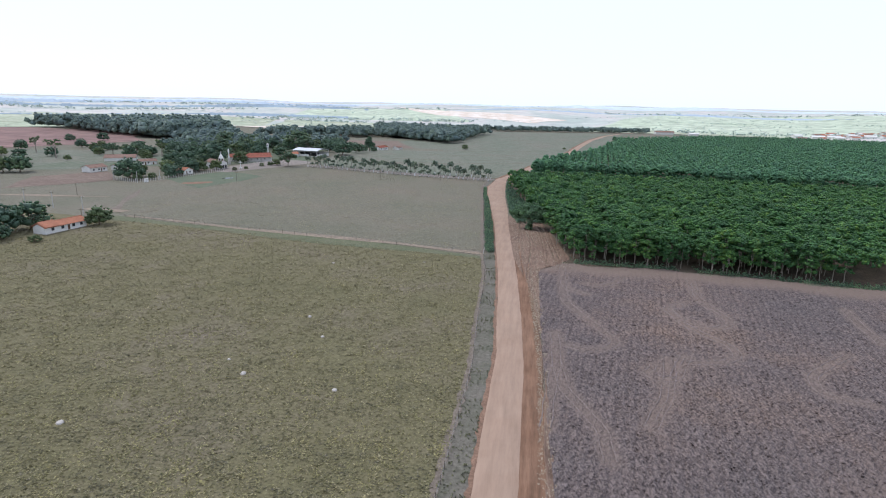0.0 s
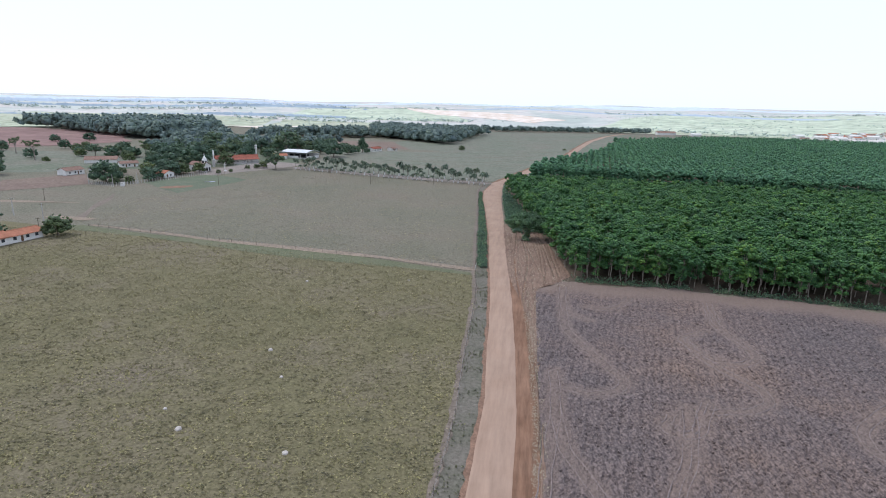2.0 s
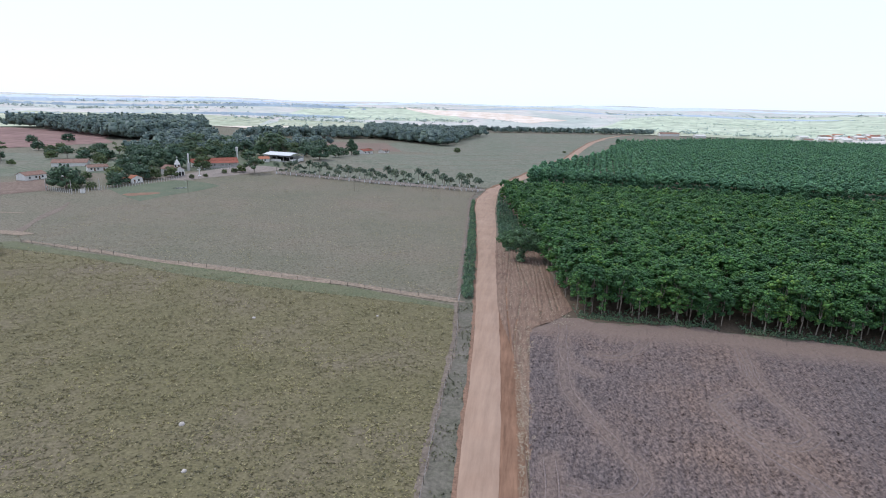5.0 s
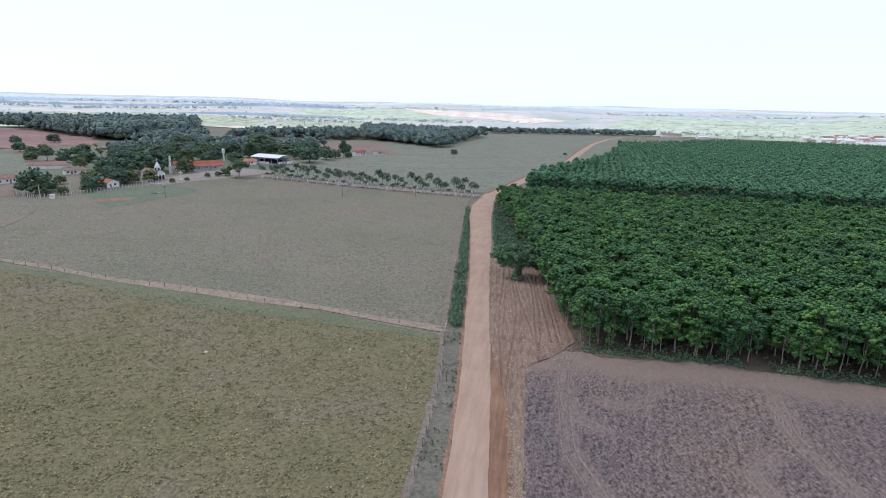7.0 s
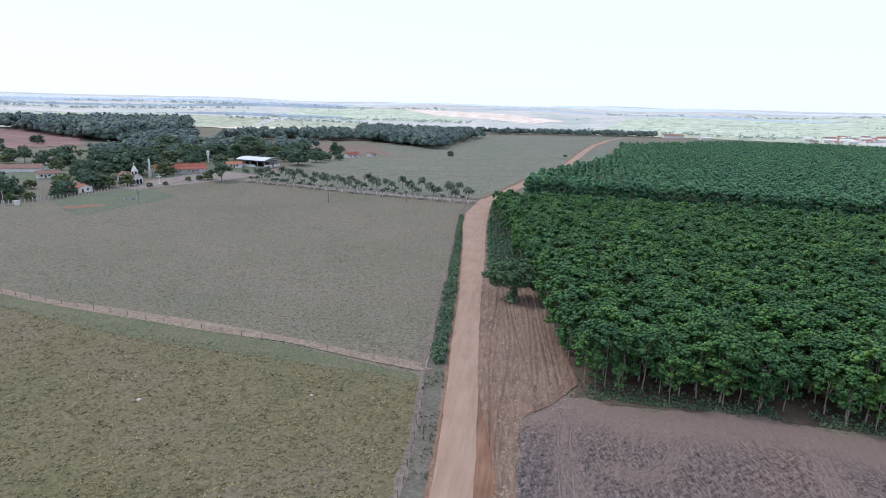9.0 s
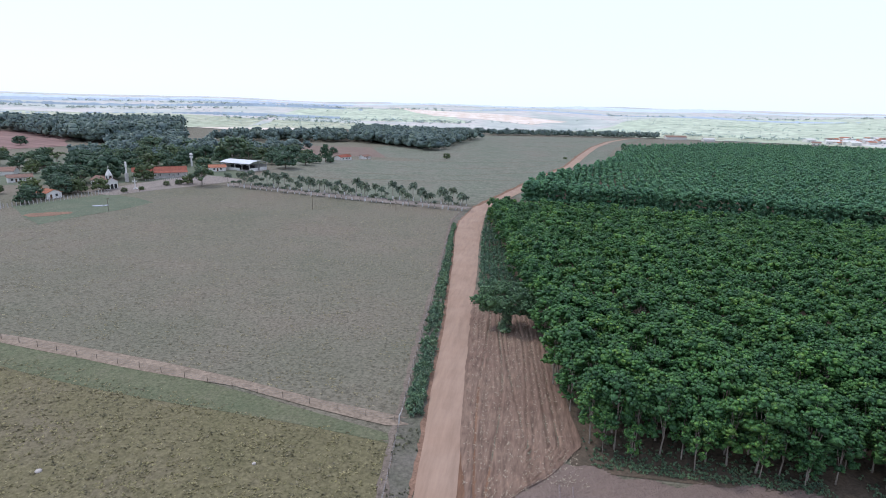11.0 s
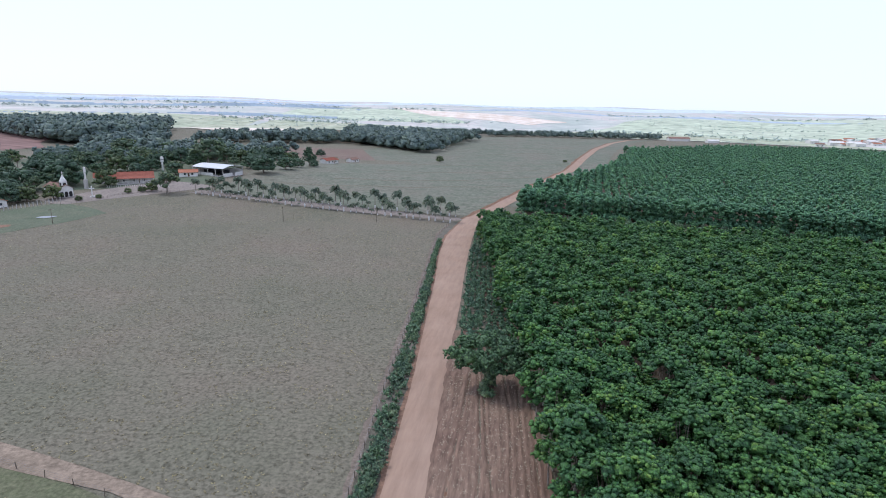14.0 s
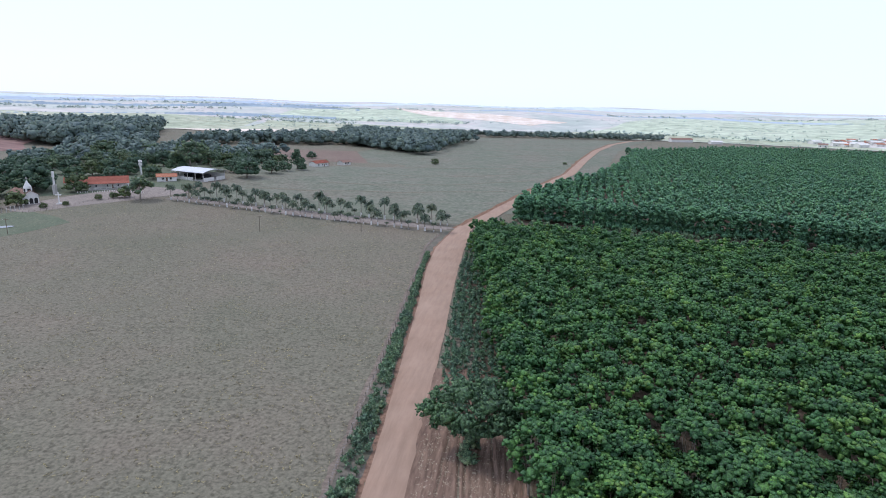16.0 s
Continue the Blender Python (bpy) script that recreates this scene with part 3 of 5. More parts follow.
M_TREAD = earth("pressed_tyre_ridge", [(0.3, (0.165, 0.133, 0.125)), (0.7, (0.215, 0.17, 0.153))], GREY, 0.5, 2.5, 0.1)
for n_, pts in enumerate(TRACKS):
    c_ = rounded(pts)
    d_ = np.gradient(c_, axis=0)
    side_ = np.stack([d_[:, 1], -d_[:, 0]], -1) / (np.linalg.norm(d_, axis=1)[:, None] + 1e-6)
    for off_ in ((-1.0, 0.95), (-1.1, 0.2, 1.2), (-0.9, 0.9))[n_ % 3]:
        prof_ = []
        for o_, h_ in ((-0.17, 0.0), (-0.05, 0.27), (0.05, 0.27), (0.17, 0.0)):
            q_ = c_ + side_ * (off_ + o_ + 0.12 * np.sin(np.arange(len(c_)) * 0.6 + n_)[:, None])
            prof_.append(np.stack([q_[:, 0], q_[:, 1], ground_z(q_[:, 0], q_[:, 1]) + h_], -1))
        k_, m_ = np.arange(len(c_) - 1), len(c_)
        f_ = np.concatenate([np.stack([k_ + m_ * q, k_ + m_ * q + 1, k_ + m_ * q + m_ + 1, k_ + m_ * q + m_], -1) for q in range(3)])
        tagged(new("tyre_ridge", mesh_of("tyre_ridge", np.concatenate(prof_), f_, M_TREAD, True)), kind="structure")
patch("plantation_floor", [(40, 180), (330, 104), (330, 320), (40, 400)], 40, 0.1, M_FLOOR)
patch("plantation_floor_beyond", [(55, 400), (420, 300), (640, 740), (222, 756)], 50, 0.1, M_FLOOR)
# low contour banks across the upper pasture
for x0, y0, x1, y1, bow in ((-40, 500, 95, 560, -10), (-20, 560, 110, 610, -14), (0, 620, 140, 660, -12), (-75, 470, 70, 505, -6), (60, 720, 170, 770, 16), (70, 800, 190, 850, 14), (80, 880, 210, 930, 12)):
    s_ = np.linspace(0, 1, 50)
    cx, cy = x0 + (x1 - x0) * s_, y0 + (y1 - y0) * s_ + bow * np.sin(math.pi * s_) + 1.5 * np.sin(s_ * 19)
    rows_ = [np.stack([cx, cy + o, ground_z(cx, cy + o) + hh], -1) for o, hh in ((-1.6, 0.0), (-0.4, 0.2), (0.4, 0.22), (2.6, 0.0))]
    k_ = np.arange(49)
    f_ = np.concatenate([np.stack([k_ + 50 * q, k_ + 50 * q + 1, k_ + 50 * q + 51, k_ + 50 * q + 50], -1) for q in range(3)])
    tagged(new("contour_bank", mesh_of("contour_bank", np.concatenate(rows_), f_, M_PASTURE, True)), kind="structure")
# pasture compartments
loft("pasture_south", np.arange(-100, 296, 3.0), lambda y: 0 * y - 330, lambda y: np.where(y < 187, fence_x(y) - 0.6, 13.9 - (y - 187) / 0.337), 60, 0.04, M_PASTURE_S)
patch("green_strip", [(-140, 236.0), (13.6, 183.0), (14.2, 190.6), (-140, 245)], 40, 0.07, M_STRIP)
patch("cattle_track", [(-135, 243.6), (14.2, 190.9), (14.4, 192.4), (-135, 244.9)], 50, 0.11, M_TRACK)
patch("garden_lawn", [(-178, 372), (-141, 335), (-118, 388), (-150, 408)], 20, 0.06, M_GRASS)
oval("dry_pit", -150, 356, 9, 4.5, 25, 0.12, M_BANK)
oval("round_lawn_bed", -141, 379, 8, 5, 25, 0.10, M_GRASS, wob=0.02)
patch("farm_ground", [(-300, 415), (-108, 455), (-95, 700), (-300, 640)], 30, 0.05, M_GRASS)
patch("brown_plot", [(-245, 322), (-203, 362), (-228, 402), (-262, 372)], 14, 0.08, M_BROWNPLOT)
patch("dirt_path", [(-260, 300), (-172, 297), (-172, 301), (-260, 304)], 20, 0.09, M_TRACK)
patch("dirt_path_bend", [(-149, 256), (-146, 259), (-169.5, 330), (-172, 329)], 20, 0.11, M_FENCEPATH)
patch("west_meadow", [(-430, 378), (-262, 408), (-225, 560), (-460, 560)], 24, 0.05, M_UPPER)
patch("dirt_path_fork", [(-163, 259), (-141, 253), (-139, 258), (-161, 264)], 12, 0.13, M_TRACK)
patch("yard", [(-168, 412), (-148, 402), (-96, 455), (-130, 470)], 20, 0.08, M_PAVING)
patch("avenue", [(-104, 436.5), (34, 388.5), (37, 398.5), (-100, 443.5)], 60, 0.10, M_PAVING)
patch("red_field", [(-426, 560), (-352, 690), (-450, 860), (-800, 1000)], 30, 0.3, M_REDFIELD)
patch("bare_hump", [(-30, 640), (-60, 760), (-190, 760), (-120, 650)], 24, 0.25, M_BROWNPLOT)
# distant fields, in materials paled for haze
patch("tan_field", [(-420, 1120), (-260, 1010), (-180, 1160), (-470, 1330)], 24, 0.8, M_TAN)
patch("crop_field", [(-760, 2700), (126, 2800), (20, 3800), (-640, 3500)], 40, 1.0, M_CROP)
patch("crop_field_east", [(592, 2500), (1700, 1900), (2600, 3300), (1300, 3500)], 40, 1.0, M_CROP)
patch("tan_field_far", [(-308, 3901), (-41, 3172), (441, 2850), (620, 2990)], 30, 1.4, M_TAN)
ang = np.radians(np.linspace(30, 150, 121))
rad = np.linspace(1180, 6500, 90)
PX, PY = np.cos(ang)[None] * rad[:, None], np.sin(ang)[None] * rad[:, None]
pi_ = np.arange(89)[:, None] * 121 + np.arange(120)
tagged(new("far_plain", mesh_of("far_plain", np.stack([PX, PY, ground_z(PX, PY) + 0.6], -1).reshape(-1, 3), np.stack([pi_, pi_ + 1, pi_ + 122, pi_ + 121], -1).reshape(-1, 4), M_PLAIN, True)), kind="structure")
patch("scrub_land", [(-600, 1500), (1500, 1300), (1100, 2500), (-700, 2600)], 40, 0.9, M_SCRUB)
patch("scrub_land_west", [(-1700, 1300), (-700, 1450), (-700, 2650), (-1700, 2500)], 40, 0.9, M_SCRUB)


# ---- trees ----
rng = np.random.default_rng(11)


def tree(name, height, trunk_h, blobs, clumps, leaves, size, leaf_mat, bark, label, category="tree", clump_r=0.55, trunk_r=0.14, seed=1, up=0.35, solid=False, limbs=99, skin=0.55, heart=0.0):
    """Trunk with limbs into every blob of the crown, standing at the origin."""
    root = new(name)
    r = np.random.default_rng(seed)
    bm = bmesh.new()
    lean = r.normal(size=2) * 0.12
    tube(bm, [(0, 0, -0.3), (lean[0] * 0.4, lean[1] * 0.4, trunk_h * 0.5), (lean[0], lean[1], trunk_h), (lean[0] * 1.4, lean[1] * 1.4, height * 0.8)], [trunk_r * 1.4, trunk_r, trunk_r * 0.85, trunk_r * 0.25])
    for bx, by, bz, rx, rz in blobs[:limbs]:
        tube(bm, [(lean[0], lean[1], trunk_h * 0.92), (bx * 0.45, by * 0.45, trunk_h + (bz - trunk_h) * 0.45), (bx, by, bz)], [trunk_r * 0.6, trunk_r * 0.4, trunk_r * 0.12], 5)
    part("trunk", bm, bark, root)
    cr = new("crown", cloud_mesh("crown", leaf_cloud(r, blobs, clumps, leaves, size, clump_r, up, solid=solid, skin=skin, heart=heart), leaf_mat))
    cr.parent = root
    return tagged(root, label, category)


def rubber_blobs(r, h):
    out = [(0, 0, h - 0.9, 0.75, 0.8)]
    for n, q, lo, hi in ((5, 1.0, 0.82, 0.92), (8, 1.85, 0.62, 0.8), (5, 1.4, 0.34, 0.52)):
        for k in range(n):
            a = 2 * math.pi * (k + r.uniform(-0.3, 0.3)) / n
            out.append((q * math.cos(a), q * math.sin(a), h * r.uniform(lo, hi), r.uniform(0.7, 0.98), r.uniform(0.7, 1.05)))
    return out


def canopy_blobs(r, h):
    return rubber_blobs(r, h)[:14]


U, V = np.array([0.967, -0.255]), np.array([0.255, 0.967])


def plantation(origin, nu, nv, du, dv, inside, seed):
    r = np.random.default_rng(seed)
    out = []
    for j in range(nv):
        for i in range(nu):
            p = np.array(origin) + U * (i * du + r.normal() * 0.3) + V * (j * dv + r.normal() * 0.4)
            if inside(*p) and r.random() > 0.025:
                out.append((p[0], p[1], r.uniform(0.86, 1.12), j))
    return out


def in_block(x, y):
    return x > 42.3 + 1.0 * math.sin(y * 0.3) and x < 0.745 * y + 16 and 184 - 0.262 * (x - 40) < y < 366 - 0.29 * (x - 45)


def at_edge(x, y):
    """Trees of the outer rows, which show their whole height."""
    return x < 49 and y < 368 or y > 357 - 0.29 * (x - 45)


FAR_WEST = [(400, 60.5), (414, 61.0), (459, 84.2), (501, 105.8), (551, 143.2), (726, 217.0)]


def far_west(y): return float(at_y(FAR_WEST, y))
def far_front(x): return 413 - 0.33 * (x - 57)


def at_far_edge(x, y):
    return x < far_west(y) + 8 or y < far_front(x) + 14


def in_beyond(x, y):
    return x > far_west(y) and x < 0.745 * y + 18 and y > far_front(x) and y < 752 + 0.55 * max(0, min(x - 222, 180)) - 0.5 * max(0, x - 402)


block = plantation((-24, 200), 110, 50, 3.3, 4.3, in_block, 5)
near = [p for p in block if p[1] - 184 + 0.262 * (p[0] - 40) < 46 and p[0] < 122][:310]
near_set = set((p[0], p[1]) for p in near)
rest = [p for p in block if (p[0], p[1]) not in near_set]
protos = []
for k in range(6):
    rr = np.random.default_rng(40 + k)
    h = rr.uniform(9.8, 11.2)
    protos.append(tree("rubber_tree", h, 3.0, rubber_blobs(rr, h), 10, 1, 0.3, M_LEAF, M_PALEBARK,
                       "slender rubber tree with dense glossy green crown in a plantation", "tree", clump_r=0.27, trunk_r=0.10, seed=60 + k, limbs=3, skin=0.75, heart=0.78))
for q in protos:
    q["group"] = "plantation trees"
for n, (x, y, s, j) in enumerate(near):
    m = pose(x, y, gz(x, y), 0, 0, rng.uniform(0, 360)) @ Matrix.Diagonal((s * rng.uniform(1.02, 1.22), s * rng.uniform(1.02, 1.22), s, 1))
    if n < 6:
        protos[n].matrix_basis = m
    else:
        copy_thing(protos[n % 6], m)


# smaller trees that stand out of the front row
for x, y, s in ((45.5, 184.2, 0.6), (49.0, 182.0, 0.5), (57.5, 180.0, 0.75), (66.0, 178.6, 0.85), (71.5, 177.0, 0.7), (84.0, 173.4, 0.9), (88.5, 172.6, 0.8), (101.0, 169.0, 0.85), (110.0, 166.0, 0.7)):
    copy_thing(protos[int(x) % 6], pose(x, y, gz(x, y), 0, 0, x * 40 % 360) @ Matrix.Scale(s, 4))


def joined_trees(name, heights, blobs_of, clumps, leaves, size, clump_r, places, mat, label, category="trees", solid=False, skin=0.55, heart=0.0):
    ps = []
    for k in range(5):
        rr = np.random.default_rng(80 + k)
        ps.append(leaf_cloud(rr, blobs_of(rr, rr.uniform(*heights)), clumps, leaves, size, clump_r, solid=solid, skin=skin, heart=heart))
    return scatter(name, ps, [(p[0], p[1], p[2]) for p in places], mat, label, category, True)


joined_trees("plantation_trees", (9.8, 11.2), canopy_blobs, 4, 0, 0.56, 0.32, [p for p in rest if not at_edge(p[0], p[1])], M_LEAF, "dense green canopy of rubber trees in close rows", skin=0.8, heart=0.85)
beyond = plantation((-60, 420), 170, 100, 4.4, 5.2, in_beyond, 6)


def simple_blobs(r, h):
    return [(0, 0, h - 1.5, 1.2, 1.4), (1.1, 0.5, h * 0.7, 1.2, 1.6), (-0.6, -1.1, h * 0.66, 1.2, 1.6)]


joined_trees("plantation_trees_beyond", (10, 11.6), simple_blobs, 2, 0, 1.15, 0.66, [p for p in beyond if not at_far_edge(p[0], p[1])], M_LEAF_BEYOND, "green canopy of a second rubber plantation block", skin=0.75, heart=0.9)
joined_trees("plantation_edge_trees", (9.8, 11.2), rubber_blobs, 5, 0, 0.5, 0.36, [p for p in rest if at_edge(p[0], p[1])], M_LEAF, "outer row of rubber trees leafy down to the ground", skin=0.75, heart=0.85)


def skirt_blobs(r, h):
    return rubber_blobs(r, h) + [(1.2, 0.9, h * 0.2, 1.4, 1.5), (-1.2, -0.9, h * 0.24, 1.4, 1.5), (0.8, -1.3, h * 0.14, 1.4, 1.2), (-0.8, 1.3, h * 0.16, 1.4, 1.2)]


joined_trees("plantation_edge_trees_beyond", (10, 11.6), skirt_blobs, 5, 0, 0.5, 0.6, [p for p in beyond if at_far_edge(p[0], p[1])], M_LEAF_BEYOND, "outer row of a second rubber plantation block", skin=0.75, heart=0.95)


east = plantation((-24, 200), 90, 38, 6.0, 7.0, lambda x, y: x >= 0.745 * y + 16 and x < 310 and 184 - 0.262 * (x - 40) < y < 366 - 0.29 * (x - 45), 15)
east += plantation((-60, 420), 115, 75, 7.0, 7.5, lambda x, y: x >= 0.745 * y + 18 and x < 640 and y > far_front(x) and y < 850 - 0.5 * (x - 402), 16)


def plain_blobs(r, h):
    return [(0, 0, h * 0.75, 2.6, 2.0)]


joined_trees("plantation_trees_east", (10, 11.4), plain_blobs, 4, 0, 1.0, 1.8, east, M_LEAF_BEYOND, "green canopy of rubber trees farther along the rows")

# woods
def wood_blobs(r, h):
    return [(r.normal() * 1.2, r.normal() * 1.2, h * 0.62, 3.9, h * 0.32), (r.normal() * 2.4, r.normal() * 2.4, h * 0.42, 4.6, h * 0.3)]


def wood(name, corners, spacing, scale, label, seed):
    a, b, c, d = [np.array(p, float) for p in corners]
    r = np.random.default_rng(seed)
    out = []
    n = int(0.5 * (np.linalg.norm(b - a) + np.linalg.norm(c - d)) * 0.5 * (np.linalg.norm(d - a) + np.linalg.norm(c - b)) / spacing ** 2)
    for _ in range(n):
        s, t = r.random(), r.random()
        p = (a * (1 - s) + b * s) * (1 - t) + (d * (1 - s) + c * s) * t + r.normal(size=2) * spacing * 0.5
        out.append((p[0], p[1], scale * r.uniform(0.6, 1.25)))
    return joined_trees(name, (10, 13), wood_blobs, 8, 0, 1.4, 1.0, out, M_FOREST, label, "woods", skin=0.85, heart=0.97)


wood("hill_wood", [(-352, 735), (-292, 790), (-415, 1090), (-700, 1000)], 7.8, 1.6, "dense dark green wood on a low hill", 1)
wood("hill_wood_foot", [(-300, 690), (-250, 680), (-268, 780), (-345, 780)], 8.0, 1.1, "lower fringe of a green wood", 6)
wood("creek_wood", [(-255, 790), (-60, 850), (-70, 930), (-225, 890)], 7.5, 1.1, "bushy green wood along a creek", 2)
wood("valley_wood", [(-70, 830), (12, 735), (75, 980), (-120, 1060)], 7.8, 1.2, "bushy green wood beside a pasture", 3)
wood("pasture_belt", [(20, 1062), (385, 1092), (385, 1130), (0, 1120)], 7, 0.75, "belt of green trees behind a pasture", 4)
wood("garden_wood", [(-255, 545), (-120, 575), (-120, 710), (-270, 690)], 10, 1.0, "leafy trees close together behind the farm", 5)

# scattered trees of the far plain and hedgerows between its fields
def dot_blobs(r, h):
    return [(0, 0, h * 0.42, h * 0.6, h * 0.4), (h * 0.7, 0, h * 0.3, h * 0.5, h * 0.3)]


frng = np.random.default_rng(21)
far_places = []
for _ in range(85):
    a, d = radians(frng.uniform(46, 134)), 1500 + 2900 * frng.random() ** 1.2
    x, y = d * math.cos(a), d * math.sin(a)
    wide, deep = frng.uniform(50, 240), frng.uniform(5, 30)
    for _ in range(int(wide / 5)):
        far_places.append((x + frng.normal() * wide, y + frng.normal() * deep, frng.uniform(0.3, 0.8)))
for x0, y0, x1, y1, n in ((-760, 2680, 130, 2780, 120), (-1700, 1500, -700, 1420, 160), (-900, 2600, -300, 2500, 90), (590, 2480, 1700, 1880, 160), (-600, 3420, 30, 3820, 70),
                          (900, 3450, 2500, 3300, 120), (-2300, 2600, -900, 3000, 220), (600, 1500, 1200, 1250, 120), (-2000, 3300, -700, 3700, 160)):
    for _ in range(n):
        s = frng.random()
        far_places.append((x0 + (x1 - x0) * s + frng.normal() * 18, y0 + (y1 - y0) * s + frng.normal() * 22, frng.uniform(0.6, 1.5)))
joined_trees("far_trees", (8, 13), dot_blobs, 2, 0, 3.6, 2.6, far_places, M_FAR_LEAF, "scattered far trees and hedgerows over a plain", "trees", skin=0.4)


# wooded ridges towards the horizon, their haze painted in as pale blue
def ridge(name, dist, height, seed, material, a0, a1, always=0.0):
    r = np.random.default_rng(seed)
    ph = r.uniform(0, 6.28, 4)
    ang = np.radians(np.linspace(a0, a1, 220))
    q = np.sin(ang * 7 + ph[0]) + 0.7 * np.sin(ang * 17 + ph[1]) + 0.35 * np.sin(ang * 41 + ph[2]) + 0.4 * r.normal(size=220)
    rise = height * np.clip(0.35 * q + 0.35 + always, 0, 1.3)
    rows = []
    for k, u in ((-260, -30), (-40, 1), (0, 1.05), (220, -30)):
        x, y = np.cos(ang) * (dist + k), np.sin(ang) * (dist + k)
        rows.append(np.stack([x, y, ground_z(x, y) + (rise * u if u > 0 else u)], -1))
    i = np.arange(219)
    f = np.concatenate([np.stack([i + 220 * k, i + 220 * k + 1, i + 220 * k + 221, i + 220 * k + 220], -1) for k in range(3)])
    return tagged(new(name, mesh_of(name, np.concatenate(rows), f, material, False)), kind="structure")


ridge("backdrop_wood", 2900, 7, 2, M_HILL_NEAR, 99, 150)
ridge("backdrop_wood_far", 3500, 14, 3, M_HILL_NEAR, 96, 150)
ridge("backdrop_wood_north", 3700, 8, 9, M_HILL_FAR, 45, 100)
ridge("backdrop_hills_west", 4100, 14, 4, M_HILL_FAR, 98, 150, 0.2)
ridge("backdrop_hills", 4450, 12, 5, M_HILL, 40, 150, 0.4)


# ---- farm trees ----
def round_blobs(r, h, w):
    out = [(0, 0, h * 0.66, w * 0.30, h * 0.30)]
    for n, q, lo, hi in ((6, 0.31, 0.46, 0.66), (8, 0.36, 0.2, 0.36)):
        for k in range(n):
            a = 2 * math.pi * (k + r.uniform(-0.3, 0.3)) / n
            out.append((w * q * math.cos(a), w * q * math.sin(a), h * r.uniform(lo, hi), w * 0.19, h * r.uniform(0.16, 0.22)))
    return out


def umbrella_blobs(r, h, w):
    out = [(0, 0, h * 0.8, w * 0.28, h * 0.16)]
    for k in range(12):
        a = 2 * math.pi * (k + r.uniform(-0.3, 0.3)) / 12
        q = w * r.uniform(0.2, 0.38)
        out.append((q * math.cos(a), q * math.sin(a), h * r.uniform(0.36, 0.76), w * 0.18, h * r.uniform(0.12, 0.18)))
    return out


def thin_blobs(r, h, w):
    return [(r.normal() * w * 0.2, r.normal() * w * 0.2, h * r.uniform(0.55, 0.95), w * 0.14, h * 0.07) for _ in range(7)]


def pine_blobs(r, h, w):
    return [(r.normal() * 0.5, r.normal() * 0.5, h * q, w * (0.52 - 0.42 * q), h * 0.1) for q in (0.3, 0.42, 0.54, 0.66, 0.78, 0.9)] + [(w * 0.25, 0, h * 0.45, w * 0.15, h * 0.08), (-w * 0.22, 0.5, h * 0.6, w * 0.14, h * 0.08)]


KINDS = {
    "m": ("mango_tree", round_blobs, 1.2, 0.16, M_MANGO, M_BARK, 10, 3, 0.5, "dense dark green round-crowned mango tree on the farm"),
    "o": ("shade_tree", round_blobs, 1.15, 0.22, M_LIGHT_LEAF, M_BARK, 8, 4, 0.5, "olive green leafy shade tree on the farm"),
    "u": ("umbrella_tree", umbrella_blobs, 1.25, 0.4, M_WOOD_LEAF, M_PALEBARK, 9, 3, 0.5, "broad spreading tree with pale trunk and green canopy"),
    "x": ("sparse_tree", thin_blobs, 0.9, 0.5, M_LIGHT_LEAF, M_PALEBARK, 6, 5, 0.7, "half-bare tree with pale limbs and thin foliage"),
    "p": ("conifer", pine_blobs, 0.95, 0.25, M_MANGO, M_BARK, 12, 6, 1.0, "tall dark conifer in tiers beside a red-roofed house"),
    "b": ("shrub", round_blobs, 1.6, 0.1, M_LIGHT_LEAF, M_BARK, 6, 6, 0.5, "low grey-green shrub in dry grass"),
}
KIND_PROTO = {}


def farm_tree(x, y, h, kind, k=0):
    name, blobs, wf, tf, leaf, bark, clumps, leaves, size, label = KINDS[kind]
    key = (kind, k % 3)
    place = pose(x, y, gz(x, y), 0, 0, (x * 37 + y * 11) % 360)
    if key in KIND_PROTO:
        ob, h0 = KIND_PROTO[key]
        return copy_thing(ob, place @ Matrix.Scale(h / h0, 4))
    r = np.random.default_rng(ord(kind) * 3 + k)
    ob = tree(name, h, h * tf, blobs(r, h, h * wf), clumps, leaves, size * h / 11, leaf, bark, label, "shrub" if kind == "b" else "tree",
              clump_r=(0.05 if kind == "x" else 0.055) * h, trunk_r=0.028 * h, seed=ord(kind) + k, skin=0.55 if kind == "x" else 0.78, heart=0.0 if kind == "x" else 0.8)
    ob.matrix_basis = place
    KIND_PROTO[key] = (ob, h)
    return ob


FARM = [(-156, 217, 11.9, "m"), (-160, 207, 11.6, "m"), (-155, 198, 7.5, "m"), (-135, 226, 8.6, "o"), (-141, 197, 2.9, "b"), (-198, 370, 14.7, "m"), (-283, 392, 13.2, "m"),
        (-293, 390, 11.9, "o"), (-184, 394, 7.6, "m"), (-176, 386, 8, "m"), (-214, 496, 11.6, "m"), (-241, 506, 13.6, "x"), (-394, 688, 10.8, "m"), (-358, 586, 10, "m"), (-422, 671, 9.2, "m"),
        (-318, 484, 15, "x"), (-366, 531, 15, "x")]
